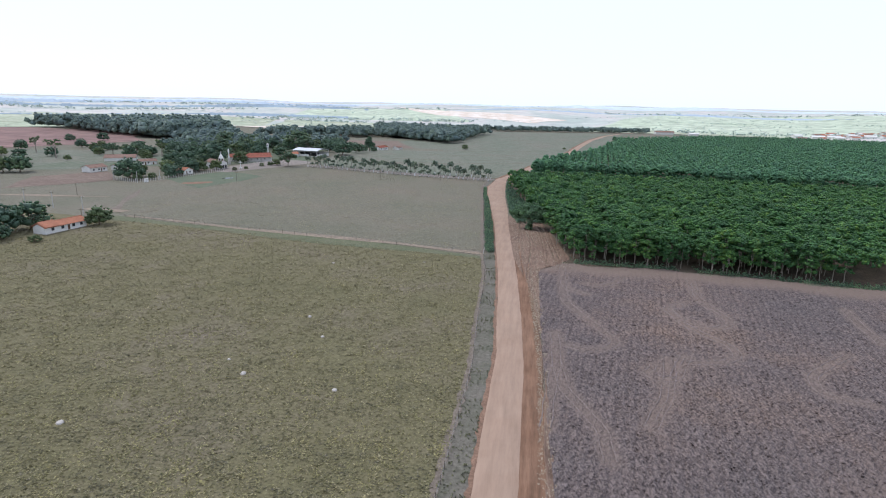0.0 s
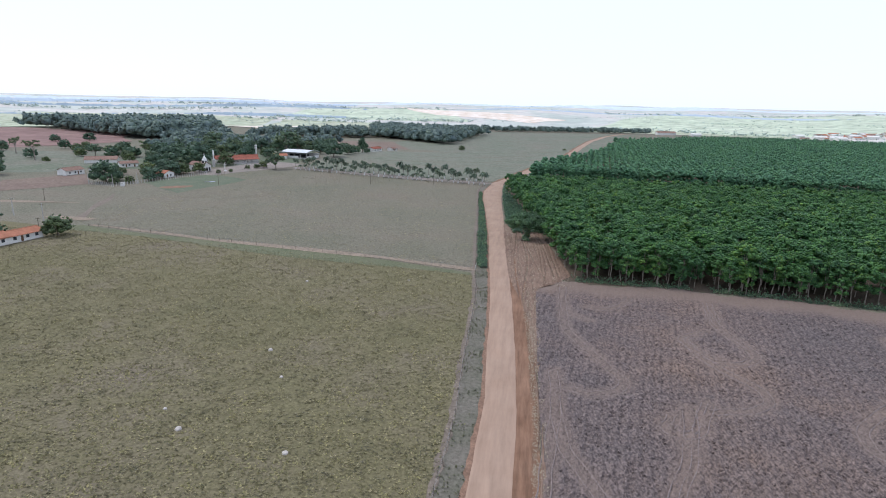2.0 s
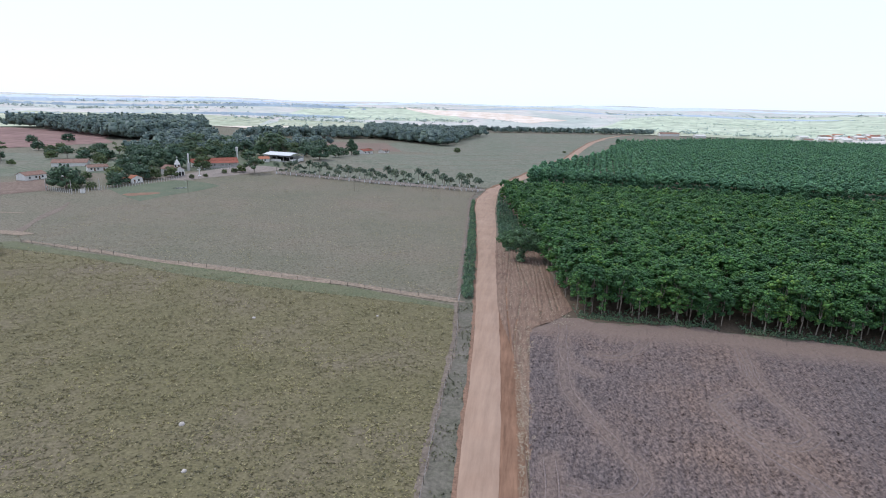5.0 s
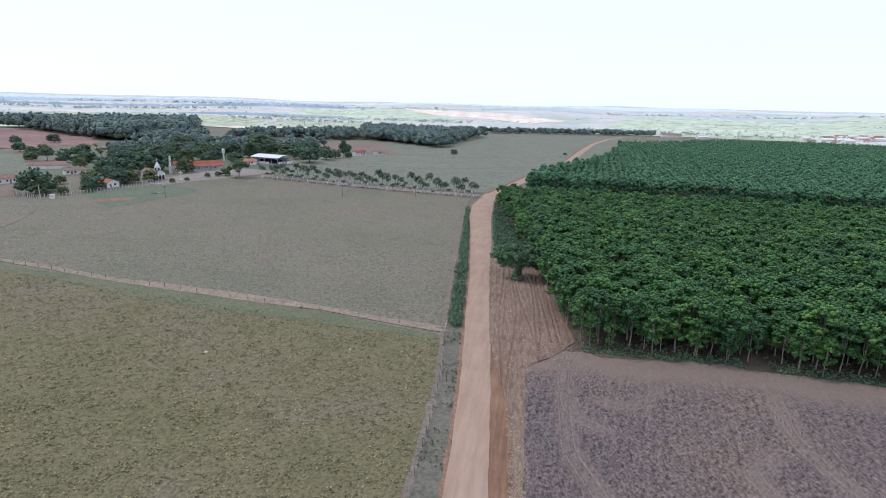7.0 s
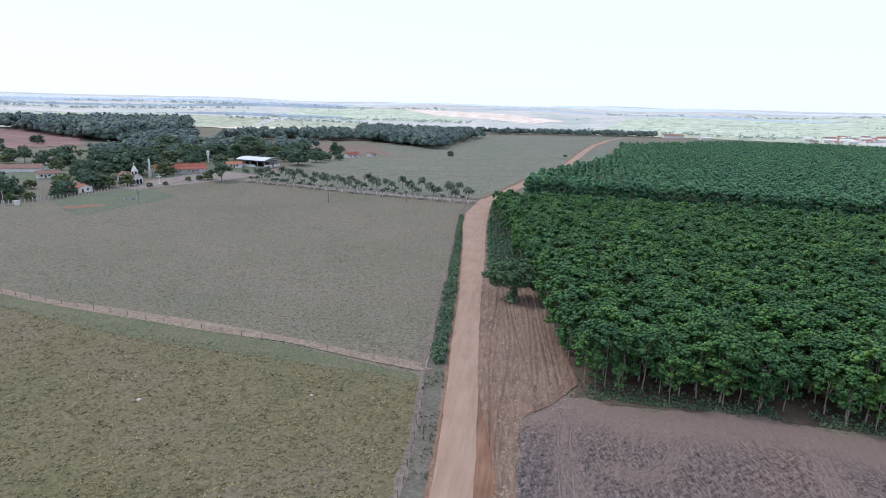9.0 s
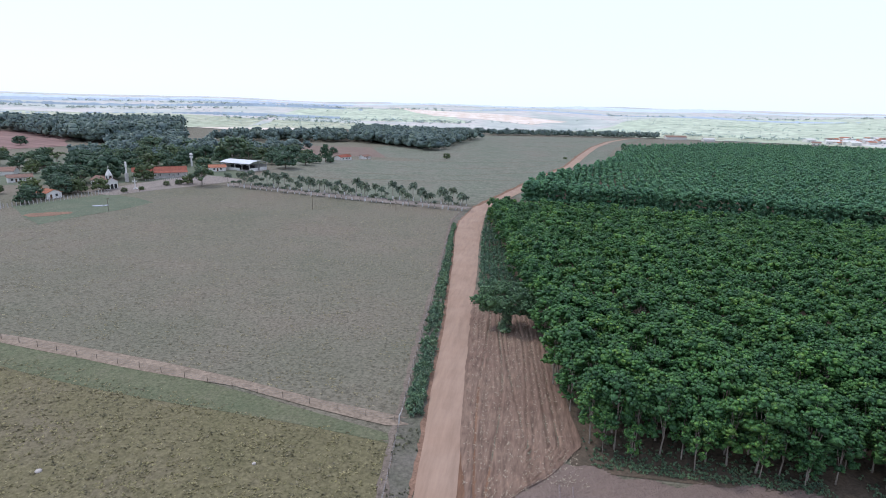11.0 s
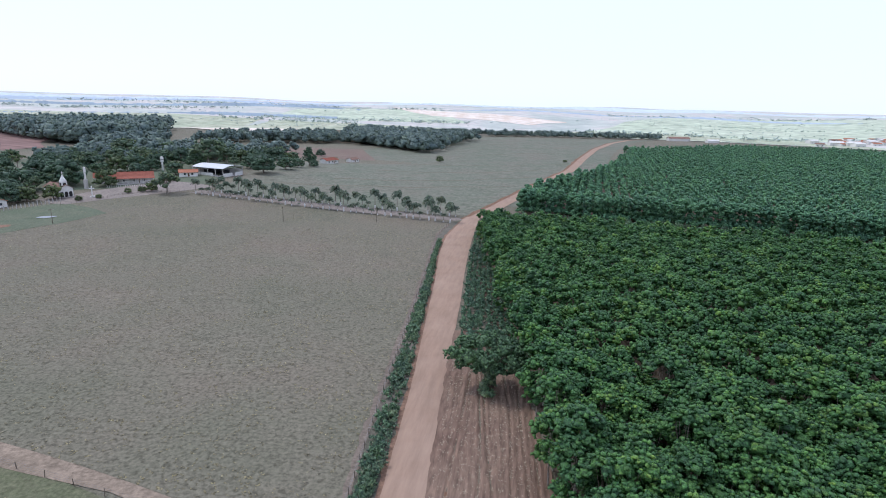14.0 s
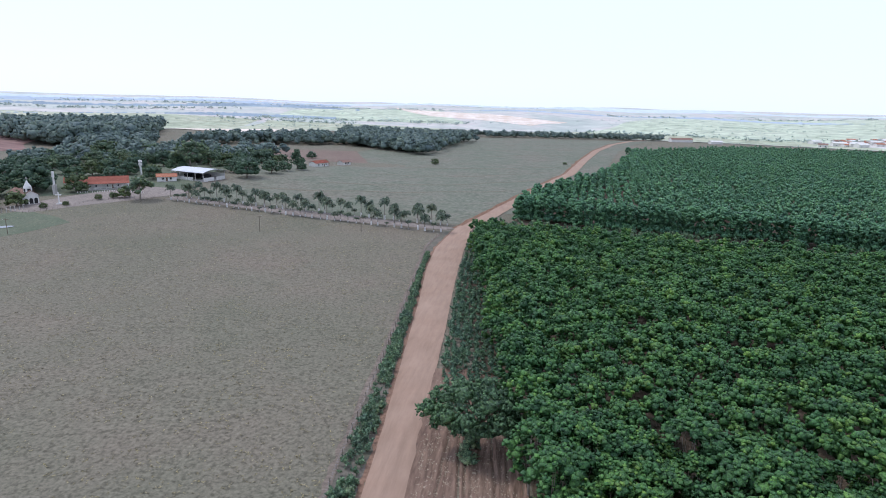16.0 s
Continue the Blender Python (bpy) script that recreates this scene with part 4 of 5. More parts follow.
FARM2 = [(-177, 451, 17.6, "m"), (-216, 486, 12.1, "m"), (-160, 415, 8, "o"), (-155, 451, 10.3, "o"), (-114, 434, 11.8, "u"), (-124, 438, 5.7, "o"), (-157, 507, 9.3, "m"), (-214, 582, 18.2, "u"),
         (-132, 535, 20, "u"), (-162, 561, 13, "m"), (-85, 503, 13.5, "m"), (-77, 526, 10.2, "m"), (-73, 543, 7.8, "m"), (-69, 560, 13, "p"), (-64, 553, 5.6, "m"), (-84, 674, 7.2, "m"),
         (-59, 604, 5.8, "o"), (25, 648, 6.2, "o"), (140, 676, 2.6, "b")]
# garden behind the concrete fence, and the grove round the yard
FARM3 = [(-190, 364, 5, "o"), (-183, 368, 5, "o"), (-176, 378, 6, "m"), (-172, 402, 9, "m"), (-168, 408, 8.5, "o"), (-178, 412, 10, "m"), (-186, 420, 10, "m"), (-190, 405, 9, "o"),
         (-200, 440, 11, "m"), (-190, 470, 13, "m"), (-205, 520, 13, "u"), (-180, 540, 14, "u"), (-240, 560, 13, "u"), (-150, 585, 14, "u"), (-110, 570, 12, "m"), (-180, 490, 9, "m"),
         (-140, 500, 8, "o"), (-146, 412, 3, "o"), (-140, 418, 2.6, "o"), (-133, 432, 3.2, "o"), (-128, 436, 3.4, "o"), (-250, 600, 12, "m"), (-290, 560, 9, "m"), (-310, 530, 8, "m"),
         (-330, 560, 9, "o"), (-270, 620, 10, "u"), (-300, 420, 7, "m"), (-345, 480, 9, "m"), (-230, 350 + 190, 11, "m"), (-120, 610, 13, "u"), (-98, 545, 10, "m"), (-195, 610, 15, "u"), (-165, 625, 14, "m")]
FARM3 += [(-332, 500, 9, "m"), (-300, 515, 8, "o"), (-282, 540, 9, "u"), (-350, 455, 8, "m"), (-262, 520, 9, "m"), (-240, 478, 8, "o"), (-375, 500, 9, "o"), (-400, 560, 10, "m"),
          (-270, 575, 9, "o"), (-318, 560, 8, "m"), (-340, 590, 8, "o"), (-290, 610, 9, "m"), (-206, 402, 6, "o"), (-196, 380, 5, "o"), (-212, 455, 8, "m"), (-300, 470, 5, "o")]
# grove round and behind the houses
grng = np.random.default_rng(31)
KEEP = [(-145, 461, 14), (-161, 463, 10), (-124, 484, 9), (-110, 494, 24), (-102, 468, 20), (-163, 424, 11), (-145, 421, 12), (-161, 443, 5), (-150, 507, 6), (-223, 444, 10), (-258, 472, 15), (-176, 395, 10), (-129, 445, 12)]
GROVE = []
while len(GROVE) < 78:
    x, y = grng.uniform(-300, -95), grng.uniform(425, 640)
    if y > 425 + max(0, (x + 190) * 0.55) and all(math.hypot(x - a, y - b) > c for a, b, c in KEEP) and all(math.hypot(x - q[0], y - q[1]) > 6 for q in GROVE) and not (x < -215 and y < 500):
        GROVE.append((x, y, grng.uniform(7, 13), "muomu"[grng.integers(5)]))
for n, row in enumerate(FARM + FARM2 + FARM3 + GROVE):
    farm_tree(*row, n)

# the roadside tree that leans over the road
broot = new("roadside_tree")
br = np.random.default_rng(9)
bm = bmesh.new()
tube(bm, [(0, 0, -0.3), (0.1, 0, 1.6), (-0.2, 0.1, 3.4)], [0.42, 0.34, 0.3], 9)
bl = [(-5.6, 0.2, 6.6, 1.7, 1.0), (-4.0, 1.6, 7.6, 1.9, 1.2), (-3.6, -1.8, 7.0, 2.0, 1.2), (-1.6, 0.4, 8.8, 2.2, 1.4), (-1.2, -2.8, 7.2, 2.0, 1.3), (-0.8, 3.0, 7.8, 2.1, 1.3),
      (1.4, -1.4, 8.2, 2.2, 1.4), (1.6, 1.8, 8.4, 2.2, 1.4), (3.6, 0.2, 7.4, 2.0, 1.3), (2.6, -3.0, 6.6, 1.7, 1.1), (4.6, 2.2, 6.4, 1.6, 1.0), (-4.4, -0.2, 5.4, 1.4, 0.9)]
for bx, by, bz, rx, rz in bl:
    tube(bm, [(-0.2, 0.1, 3.2), (bx * 0.4, by * 0.4, 3.2 + (bz - 3.2) * 0.55), (bx * 0.95, by * 0.95, bz)], [0.2, 0.13, 0.04], 6)
part("trunk", bm, M_BARK, broot)
bl = [(a * 1.2, b * 1.3, c * 1.12 - 1.2, d * 1.25, e * 1.4) for a, b, c, d, e in bl] + [(0.5, -3.6, 5.0, 1.6, 1.2), (-2.6, -3.2, 5.2, 1.6, 1.0), (3.2, -2.4, 4.6, 1.7, 1.3), (5.6, 0, 4.8, 1.6, 1.3), (5.4, -2.2, 3.6, 1.4, 1.2)]
cr = new("crown", cloud_mesh("crown", leaf_cloud(br, bl, 46, 5, 0.34, 0.36, solid=False, skin=0.65, heart=0.7), M_LIGHT_TREE))
cr.parent = broot
broot.matrix_basis = pose(36.6, 233, gz(36.6, 233))
tagged(broot, "spreading green roadside tree leaning over the clay road", "tree")
vine = new("vine_bush", cloud_mesh("vine_bush", leaf_cloud(br, [(0, 0, 0.9, 0.9, 1.0), (0.2, 0.1, 2.2, 0.6, 1.0), (-0.2, -1.0, 0.5, 0.8, 0.5)], 14, 8, 0.35, 0.3), M_WEED))
vine.matrix_basis = pose(35.7, 231.6, gz(35.7, 231.6)) @ Matrix.Diagonal((1.7, 1.7, 1.3, 1))
tagged(vine, "leafy green bush climbing the base of a roadside tree", "bush")


# ---- palms of the avenue ----
def palm(h, seed):
    root = new("palm_tree")
    r = np.random.default_rng(seed)
    bm = bmesh.new()
    tube(bm, [(0, 0, 1.05), (0.05, 0, h * 0.5), (0.08, 0.05, h)], [0.15, 0.12, 0.09], 8)
    part("trunk", bm, M_PALEBARK, root)
    bm = bmesh.new()
    tube(bm, [(0, 0, -0.2), (0, 0, 0.6), (0, 0, 1.2)], [0.32, 0.27, 0.22], 9)
    part("trunk_base", bm, M_WHITEWASH, root, "whitewashed trunk base")
    v = []
    for k in range(20):
        a = 2 * math.pi * k / 20 + r.uniform(-0.2, 0.2)
        rise, ln = r.uniform(0.3, 2.6), r.uniform(1.7, 2.5)
        d, sd = np.array([math.cos(a), math.sin(a)]), np.array([-math.sin(a), math.cos(a)])
        for s in range(8):
            u0, u1 = s / 8, (s + 0.85) / 8
            pts = []
            for u in (u0, u1):
                q = d * ln * u * (1 - 0.15 * u)
                pts.append(np.array([q[0], q[1], h + rise * math.sin(u * 2.2) - 1.25 * u * u]))
            w = 0.62 * math.sin(math.pi * (0.12 + 0.85 * u0)) + 0.05
            for sg in (-1, 1):
                off = np.array([sd[0] * w * sg + d[0] * 0.2, sd[1] * w * sg + d[1] * 0.2, -0.28 * w - 0.05])
                v += [pts[0], pts[1], pts[1] + off, pts[0] + off * 0.9]
    cr = new("fronds", cloud_mesh("fronds", blades(np.array(v)), M_PALM_LEAF))
    cr.parent = root
    return tagged(root, "avenue palm with arching fronds and whitewashed trunk base", "palm tree", "palms along the avenue")


palms = [palm(4.4, 1), palm(5.2, 2), palm(3.6, 3)]
prng = np.random.default_rng(4)
n = 0
for (x0, y0), (x1, y1), count in (((31.5, 387.4), (-99, 434.5), 40), ((34, 400.8), (-95, 441.2), 38)):
    for k in range(count):
        s = (k + prng.uniform(-0.18, 0.18)) / (count - 1)
        x, y = x0 + (x1 - x0) * s, y0 + (y1 - y0) * s
        small = prng.random() < (0.45 if y0 < 395 else 0.15)
        sc = prng.uniform(0.35, 0.6) if small else prng.uniform(0.85, 1.3)
        m = pose(x, y, gz(x, y), 0, 0, prng.uniform(0, 360)) @ Matrix.Diagonal((sc ** 0.5, sc ** 0.5, sc, 1))
        if n < 3:
            palms[n].matrix_basis = m
        else:
            copy_thing(palms[n % 3], m)
        n += 1


# ---- buildings ----
def window(parent, x, y, z, w, h, face):
    """A window on a wall face ('x' or 'y' normal, with its sign), a frame with a pane in it."""
    ax, sg = face
    bm, bp = bmesh.new(), bmesh.new()
    t, p = 0.06 * sg, 0.03 * sg
    if ax == "y":
        for a in ((x - w / 2 - 0.08, z - 0.08, x + w / 2 + 0.08, z), (x - w / 2 - 0.08, z + h, x + w / 2 + 0.08, z + h + 0.08), (x - w / 2 - 0.08, z, x - w / 2, z + h), (x + w / 2, z, x + w / 2 + 0.08, z + h)):
            box(bm, a[0], min(y, y + t), a[1], a[2], max(y, y + t), a[3])
        box(bp, x - w / 2, min(y - p, y + p), z, x + w / 2, max(y - p, y + p), z + h)
    else:
        for a in ((y - w / 2 - 0.08, z - 0.08, y + w / 2 + 0.08, z), (y - w / 2 - 0.08, z + h, y + w / 2 + 0.08, z + h + 0.08), (y - w / 2 - 0.08, z, y - w / 2, z + h), (y + w / 2, z, y + w / 2 + 0.08, z + h)):
            box(bm, min(x, x + t), a[0], a[1], max(x, x + t), a[2], a[3])
        box(bp, min(x - p, x + p), y - w / 2, z, max(x - p, x + p), y + w / 2, z + h)
    fr = part("window", bm, M_TIMBER, parent)
    part("pane", bp, M_GLASS, fr)


def door(parent, x, y, w, h, face):
    ax, sg = face
    bm = bmesh.new()
    p = 0.04
    if ax == "y":
        box(bm, x - w / 2, y - p, 0.02, x + w / 2, y + p, h, 0.01)
    else:
        box(bm, x - p, y - w / 2, 0.02, x + p, y + w / 2, h, 0.01)
    part("door", bm, M_DOOR, parent)


def gable_roof(bm, L, W, H, rise, over=0.5, th=0.14, x0=0.0):
    """Two sloping slabs and a ridge cap; courses of tiles stand out as ribs."""
    s = rise / (W / 2)
    for sg in (-1, 1):
        pts = [(sg * (W / 2 + over), H - over * s), (0, H + rise)]
        vs = []
        for x in (-L / 2 - over + x0, L / 2 + over + x0):
            for y, z in pts:
                vs += [bm.verts.new((x, y, z + 0.02)), bm.verts.new((x, y, z + th))]
        a0, a1, b0, b1, c0, c1, d0, d1 = vs
        for f in ((a1, b1, d1, c1), (a0, c0, d0, b0), (a0, a1, c1, c0), (a0, b0, b1, a1), (c0, c1, d1, d0), (b0, d0, d1, b1)):
            bm.faces.new(f)
        n = int((L + 2 * over) / 0.5)
        for k in range(n):
            x = -L / 2 - over + x0 + (k + 0.5) * (L + 2 * over) / n
            y1 = sg * (W / 2 + over)
            q = [bm.verts.new(c) for c in ((x - 0.08, y1, H - over * s + th), (x + 0.08, y1, H - over * s + th), (x + 0.08, 0, H + rise + th), (x - 0.08, 0, H + rise + th),
                                           (x, y1, H - over * s + th + 0.07), (x, 0, H + rise + th + 0.07))]
            bm.faces.new((q[0], q[4], q[5], q[3]))
            bm.faces.new((q[4], q[1], q[2], q[5]))
    box(bm, -L / 2 - over + x0, -0.14, H + rise + 0.04, L / 2 + over + x0, 0.14, H + rise + th + 0.1, 0.03)
    bmesh.ops.recalc_face_normals(bm, faces=bm.faces)
    return bm


def gable_walls(L, W, H, rise):
    bm = bmesh.new()
    prof = [(-W / 2, -0.3), (W / 2, -0.3), (W / 2, H), (0, H + rise - 0.02), (-W / 2, H)]
    a = [bm.verts.new((-L / 2, y, z)) for y, z in prof]
    b = [bm.verts.new((L / 2, y, z)) for y, z in prof]
    bm.faces.new(a[::-1])
    bm.faces.new(b)
    for k in range(5):
        bm.faces.new((a[k], a[(k + 1) % 5], b[(k + 1) % 5], b[k]))
    bmesh.ops.recalc_face_normals(bm, faces=bm.faces)
    return bm


def house(name, x, y, turn, L, W, H, rise, roof_mat, label, wins=(), doors=(), end_wins=(), end_doors=(), category="house"):
    root = new(name)
    part("wall", gable_walls(L, W, H, rise), M_WALL, root)
    part("roof", gable_roof(bmesh.new(), L, W, H, rise), roof_mat, root)
    bm = bmesh.new()
    box(bm, -L / 2 - 0.15, -W / 2 - 0.15, -0.4, L / 2 + 0.15, W / 2 + 0.15, 0.12, 0.03)
    part("plinth", bm, M_CONCRETE, root)
    for u in wins:
        window(root, u, -W / 2, 1.05, 1.0, 1.0, ("y", -1))
    for u in doors:
        door(root, u, -W / 2 - 0.02, 0.9, 2.1, ("y", -1))
    for u in end_wins:
        window(root, L / 2 if W else 0, u, 1.05, 1.0, 1.0, ("x", 1))
    for u in end_doors:
        door(root, L / 2 + 0.02, u, 1.0, 2.1, ("x", 1))
    root.matrix_basis = pose(x, y, gz(x, y) + 0.05, 0, 0, turn)
    return tagged(root, label, category)


h1 = house("long_house", -144.0, 216.0, 71.6, 17, 6.0, 2.5, 1.3, M_ROOF_OR, "long low white house with orange tiled roof", (-5.5, -1.5, 3, 6.3), (1.0,))
bm = bmesh.new()
gable_roof(bm, 5.2, 6.6, 2.75, 1.45, 0.4, 0.14, -5.8)
part("raised_roof", bm, M_ROOF_OR, h1)
house("white_house", -238.6, 401.6, 70.4, 13, 8, 3.0, 1.6, M_ROOF_OLD, "white farm house with dark red weathered roof", (-4, 0, 4), (2,))
shed2 = house("lean_house", -229.6, 413.0, 70.4, 5, 5, 2.6, 0.8, M_ROOF_OLD, "small white annex with weathered roof")
house("labourer_house", -223.1, 443.8, 41, 12, 6, 2.8, 1.3, M_ROOF_OLD, "low white house with red weathered roof", (-4, 0), (-2, 3.5))
house("orange_roof_house", -175.8, 394.9, -22.6, 12, 7.8, 2.8, 1.5, M_ROOF_OR, "white house with orange tiled roof and gable window", (-3, 0, 3), (4.5,), (1.2,), (-1.6,))
house("old_barn", -258, 472, 20, 22, 12, 2.6, 2.0, M_ROOF_OLD, "low old barn with weathered brown roof", category="barn")
house("far_red_house", -62, 598, 60, 14, 7, 2.8, 1.5, M_ROOF, "white house with red tiled roof beside trees", (-4, 0, 4), (2,))
house("far_small_house", -47, 622, 60, 9, 6, 2.4, 1.2, M_ROOF_OLD, "small white house with weathered roof", (-2, 2), (0,))
house("ridge_barn", 405, 1085, 3, 34, 11, 4, 2.2, M_ROOF_OLD, "long white barn with brown roof on a rise", category="barn")
house("ridge_house", 445, 1052, 3, 18, 9, 3.2, 1.6, M_WHITEWASH, "white house with pale roof on a rise")

# farmhouse with an arcade along its front
fh = house("farmhouse", -145.0, 463.4, 27.5, 18, 9, 3.4, 2.3, M_ROOF, "white farmhouse with red tiled roof and arcaded veranda", (-6, -1, 4), (1.5,))
for k in range(8):
    x = -8.75 + k * 2.5
    bm = bmesh.new()
    box(bm, x - 0.2, -7.2, -0.2, x + 0.2, -6.8, 2.3, 0.03)
    part("column", bm, M_WALL, fh)
    if k < 7:
        bm = bmesh.new()
        ring = []
        for s in range(9):
            a = math.pi * s / 8
            ring.append((x + 1.25 - 1.05 * math.cos(a), 2.0 + 0.75 * math.sin(a)))
        for (xa, za), (xb, zb) in zip(ring, ring[1:]):
            q = [bm.verts.new(c) for c in ((xa, -7.15, za), (xb, -7.15, zb), (xb, -7.15, 3.0), (xa, -7.15, 3.0))]
            w = [bm.verts.new(c) for c in ((xa, -6.85, za), (xb, -6.85, zb), (xb, -6.85, 3.0), (xa, -6.85, 3.0))]
            bm.faces.new(q)
            bm.faces.new(w[::-1])
            bm.faces.new((q[0], w[0], w[1], q[1]))
        part("arch", bm, M_WALL, fh)
bm = bmesh.new()
vs = [bm.verts.new(c) for c in ((-9.6, -7.7, 2.85), (9.6, -7.7, 2.85), (9.6, -4.4, 3.6), (-9.6, -4.4, 3.6), (-9.6, -7.7, 3.0), (9.6, -7.7, 3.0), (9.6, -4.4, 3.75), (-9.6, -4.4, 3.75))]
for f in ((0, 3, 2, 1), (4, 5, 6, 7), (0, 1, 5, 4), (1, 2, 6, 5), (2, 3, 7, 6), (3, 0, 4, 7)):
    bm.faces.new([vs[i] for i in f])
part("veranda_roof", bm, M_ROOF, fh)
bm = bmesh.new()
box(bm, -9.3, -7.5, -0.4, 9.3, -4.5, 0.15, 0.03)
part("veranda_floor", bm, M_CONCRETE, fh)
house("farmhouse_wing", -161.5, 463.0, 27.5, 11, 8, 3.2, 2.0, M_ROOF, "white house wing with red hipped tiled roof", (-3, 2), (0,))
house("service_house", -124, 484, 25, 10, 6, 2.6, 1.3, M_ROOF_OR, "small white outbuilding with orange roof", (-2, 2), (0,))

# chapel
ch = house("chapel", -163.2, 424.2, -32.7, 15, 6.5, 4.2, 1.9, M_ROOF_OLD, "white chapel with tiled roof, arched porch and steeple", (-4, -1, 2))
bm = bmesh.new()
box(bm, 4.2, -1.3, 3.5, 6.8, 1.3, 7.6, 0.05)
tw = part("bell_tower", bm, M_WALL, ch)
# near-black plates on the solid tower imitate the dark inside belfry openings
for sg in (-1, 1):
    bm = bmesh.new()
    box(bm, 4.7, sg * 1.31 - 0.03, 5.6, 6.3, sg * 1.31 + 0.03, 7.0)
    part("opening_shade_plate", bm, M_DARK, tw)
bm = bmesh.new()
box(bm, 6.79, -0.7, 5.6, 6.84, 0.7, 7.0)
part("opening_shade_plate", bm, M_DARK, tw)
bm = bmesh.new()
bmesh.ops.create_cone(bm, cap_ends=True, segments=8, radius1=1.75, radius2=0.08, depth=3.2, matrix=Matrix.Translation((5.5, 0, 9.2)))
part("steeple", bm, M_WALL, ch)
bm = bmesh.new()
box(bm, 5.42, -0.09, 10.7, 5.58, 0.09, 12.4)
box(bm, 5.42, -0.55, 11.6, 5.58, 0.55, 11.8)
part("cross", bm, M_WHITEWASH, ch)
# black arched sheets on the gable imitate the shade within the porch
for y in (-2.0, 0.0, 2.0):
    bm = bmesh.new()
    pts = [(-0.75, 0.1), (0.75, 0.1), (0.75, 2.0)] + [(0.75 * math.cos(math.pi * s / 6), 2.0 + 0.75 * math.sin(math.pi * s / 6)) for s in range(1, 6)] + [(-0.75, 2.0)]
    a = [bm.verts.new((7.53, y + p, z)) for p, z in pts]
    b = [bm.verts.new((7.47, y + p, z)) for p, z in pts]
    bm.faces.new(a)
    bm.faces.new(b[::-1])
    part("arch_shade_plate", bm, M_DARK, ch)

# cross monument, bell pillar, water tank
cm = new("stone_cross")
for nm, a in (("plinth", (-0.9, -0.9, -0.2, 0.9, 0.9, 0.6)), ("shaft", (-0.22, -0.22, 0.6, 0.22, 0.22, 5.6)), ("arm", (-1.2, -0.18, 4.1, 1.2, 0.18, 4.5))):
    bm = bmesh.new()
    box(bm, *a, 0.03)
    part(nm, bm, M_WHITEWASH, cm)
cm.matrix_basis = pose(-145, 421.3, gz(-145, 421.3), 0, 0, 20)
tagged(cm, "tall white cross monument on a square plinth in a yard", "monument")
bp = new("bell_pillar")
bm = bmesh.new()
box(bm, -1.1, -1.1, -0.3, 1.1, 1.1, 5.0, 0.08)
part("base", bm, M_CONCRETE, bp)
bm = bmesh.new()
tube(bm, [(0, 0, 5.0), (0, 0, 8.6), (0, 0, 8.7), (0, 0, 11.5)], [0.7, 0.6, 0.95, 0.75], 10)
part("shaft", bm, M_WHITEWASH, bp)
bp.matrix_basis = pose(-161, 443.5, gz(-161, 443.5)) @ Matrix.Diagonal((0.7, 0.7, 1.0, 1))
tagged(bp, "slender white pillar on a grey base beside trees", "pillar")
wt = new("water_tower")
bm = bmesh.new()
tube(bm, [(0, 0, -0.3), (0, 0, 6.4)], [0.7, 0.7], 12)
part("column", bm, M_WHITEWASH, wt)
bm = bmesh.new()
tube(bm, [(0, 0, 6.4), (0, 0, 6.9), (0, 0, 10.4), (0, 0, 10.8)], [0.75, 1.25, 1.25, 0.6], 14)
part("tank", bm, M_WHITEWASH, wt)
bm = bmesh.new()
tube(bm, [(0, 0, 8.6), (0, 0, 8.9)], [1.28, 1.28], 14)
part("band", bm, M_DARK, wt)
wt.matrix_basis = pose(-150, 507, gz(-150, 507)) @ Matrix.Scale(0.82, 4)
tagged(wt, "white cylindrical water tower with a dark band", "water tower")

# open steel shed
sh = new("steel_shed")
L, W, H, rise = 24, 16, 4.6, 1.5
bm = bmesh.new()
arc = [(-W / 2 - 0.5 + (W + 1) * k / 10, H + rise * math.sin(math.pi * k / 10)) for k in range(11)]
lo = [[bm.verts.new((x, y, z)) for y, z in arc] for x in (-L / 2 - 0.6, L / 2 + 0.6)]
hi = [[bm.verts.new((x, y, z + 0.12)) for y, z in arc] for x in (-L / 2 - 0.6, L / 2 + 0.6)]
for k in range(10):
    bm.faces.new((hi[0][k], hi[1][k], hi[1][k + 1], hi[0][k + 1]))
    bm.faces.new((lo[0][k], lo[0][k + 1], lo[1][k + 1], lo[1][k]))
    for e in (0, 1):
        bm.faces.new((lo[e][k], lo[e][k + 1], hi[e][k + 1], hi[e][k]))
for k in (0, 10):
    bm.faces.new((lo[0][k], lo[1][k], hi[1][k], hi[0][k]))
bmesh.ops.recalc_face_normals(bm, faces=bm.faces)
part("roof", bm, M_METAL, sh, "curved pale steel roof")
for x in (-12, -6, 0, 6, 12):
    for y in (-8, 8):
        bm = bmesh.new()
        box(bm, x - 0.15, y - 0.15, -0.3, x + 0.15, y + 0.15, H + 0.05)
        part("post", bm, M_CONCRETE, sh)
for a in ((-12, -8.1, -0.3, 4, -7.9, 1.7), (11.9, -8, -0.3, 12.1, -0.5, 1.8), (11.9, 1.5, -0.3, 12.1, 8, 1.8), (-12, 7.9, -0.3, 12, 8.1, 3.2), (-12.1, -8, -0.3, -11.9, 8, 3.6)):
    bm = bmesh.new()
    box(bm, *a)
    part("low_wall", bm, M_WALL, sh)
bm = bmesh.new()
box(bm, -12, -8, -0.5, 12, 8, 0.1)
part("floor_slab", bm, M_CONCRETE, sh)
# three near-black boxes added inside the open shed
bm = bmesh.new()
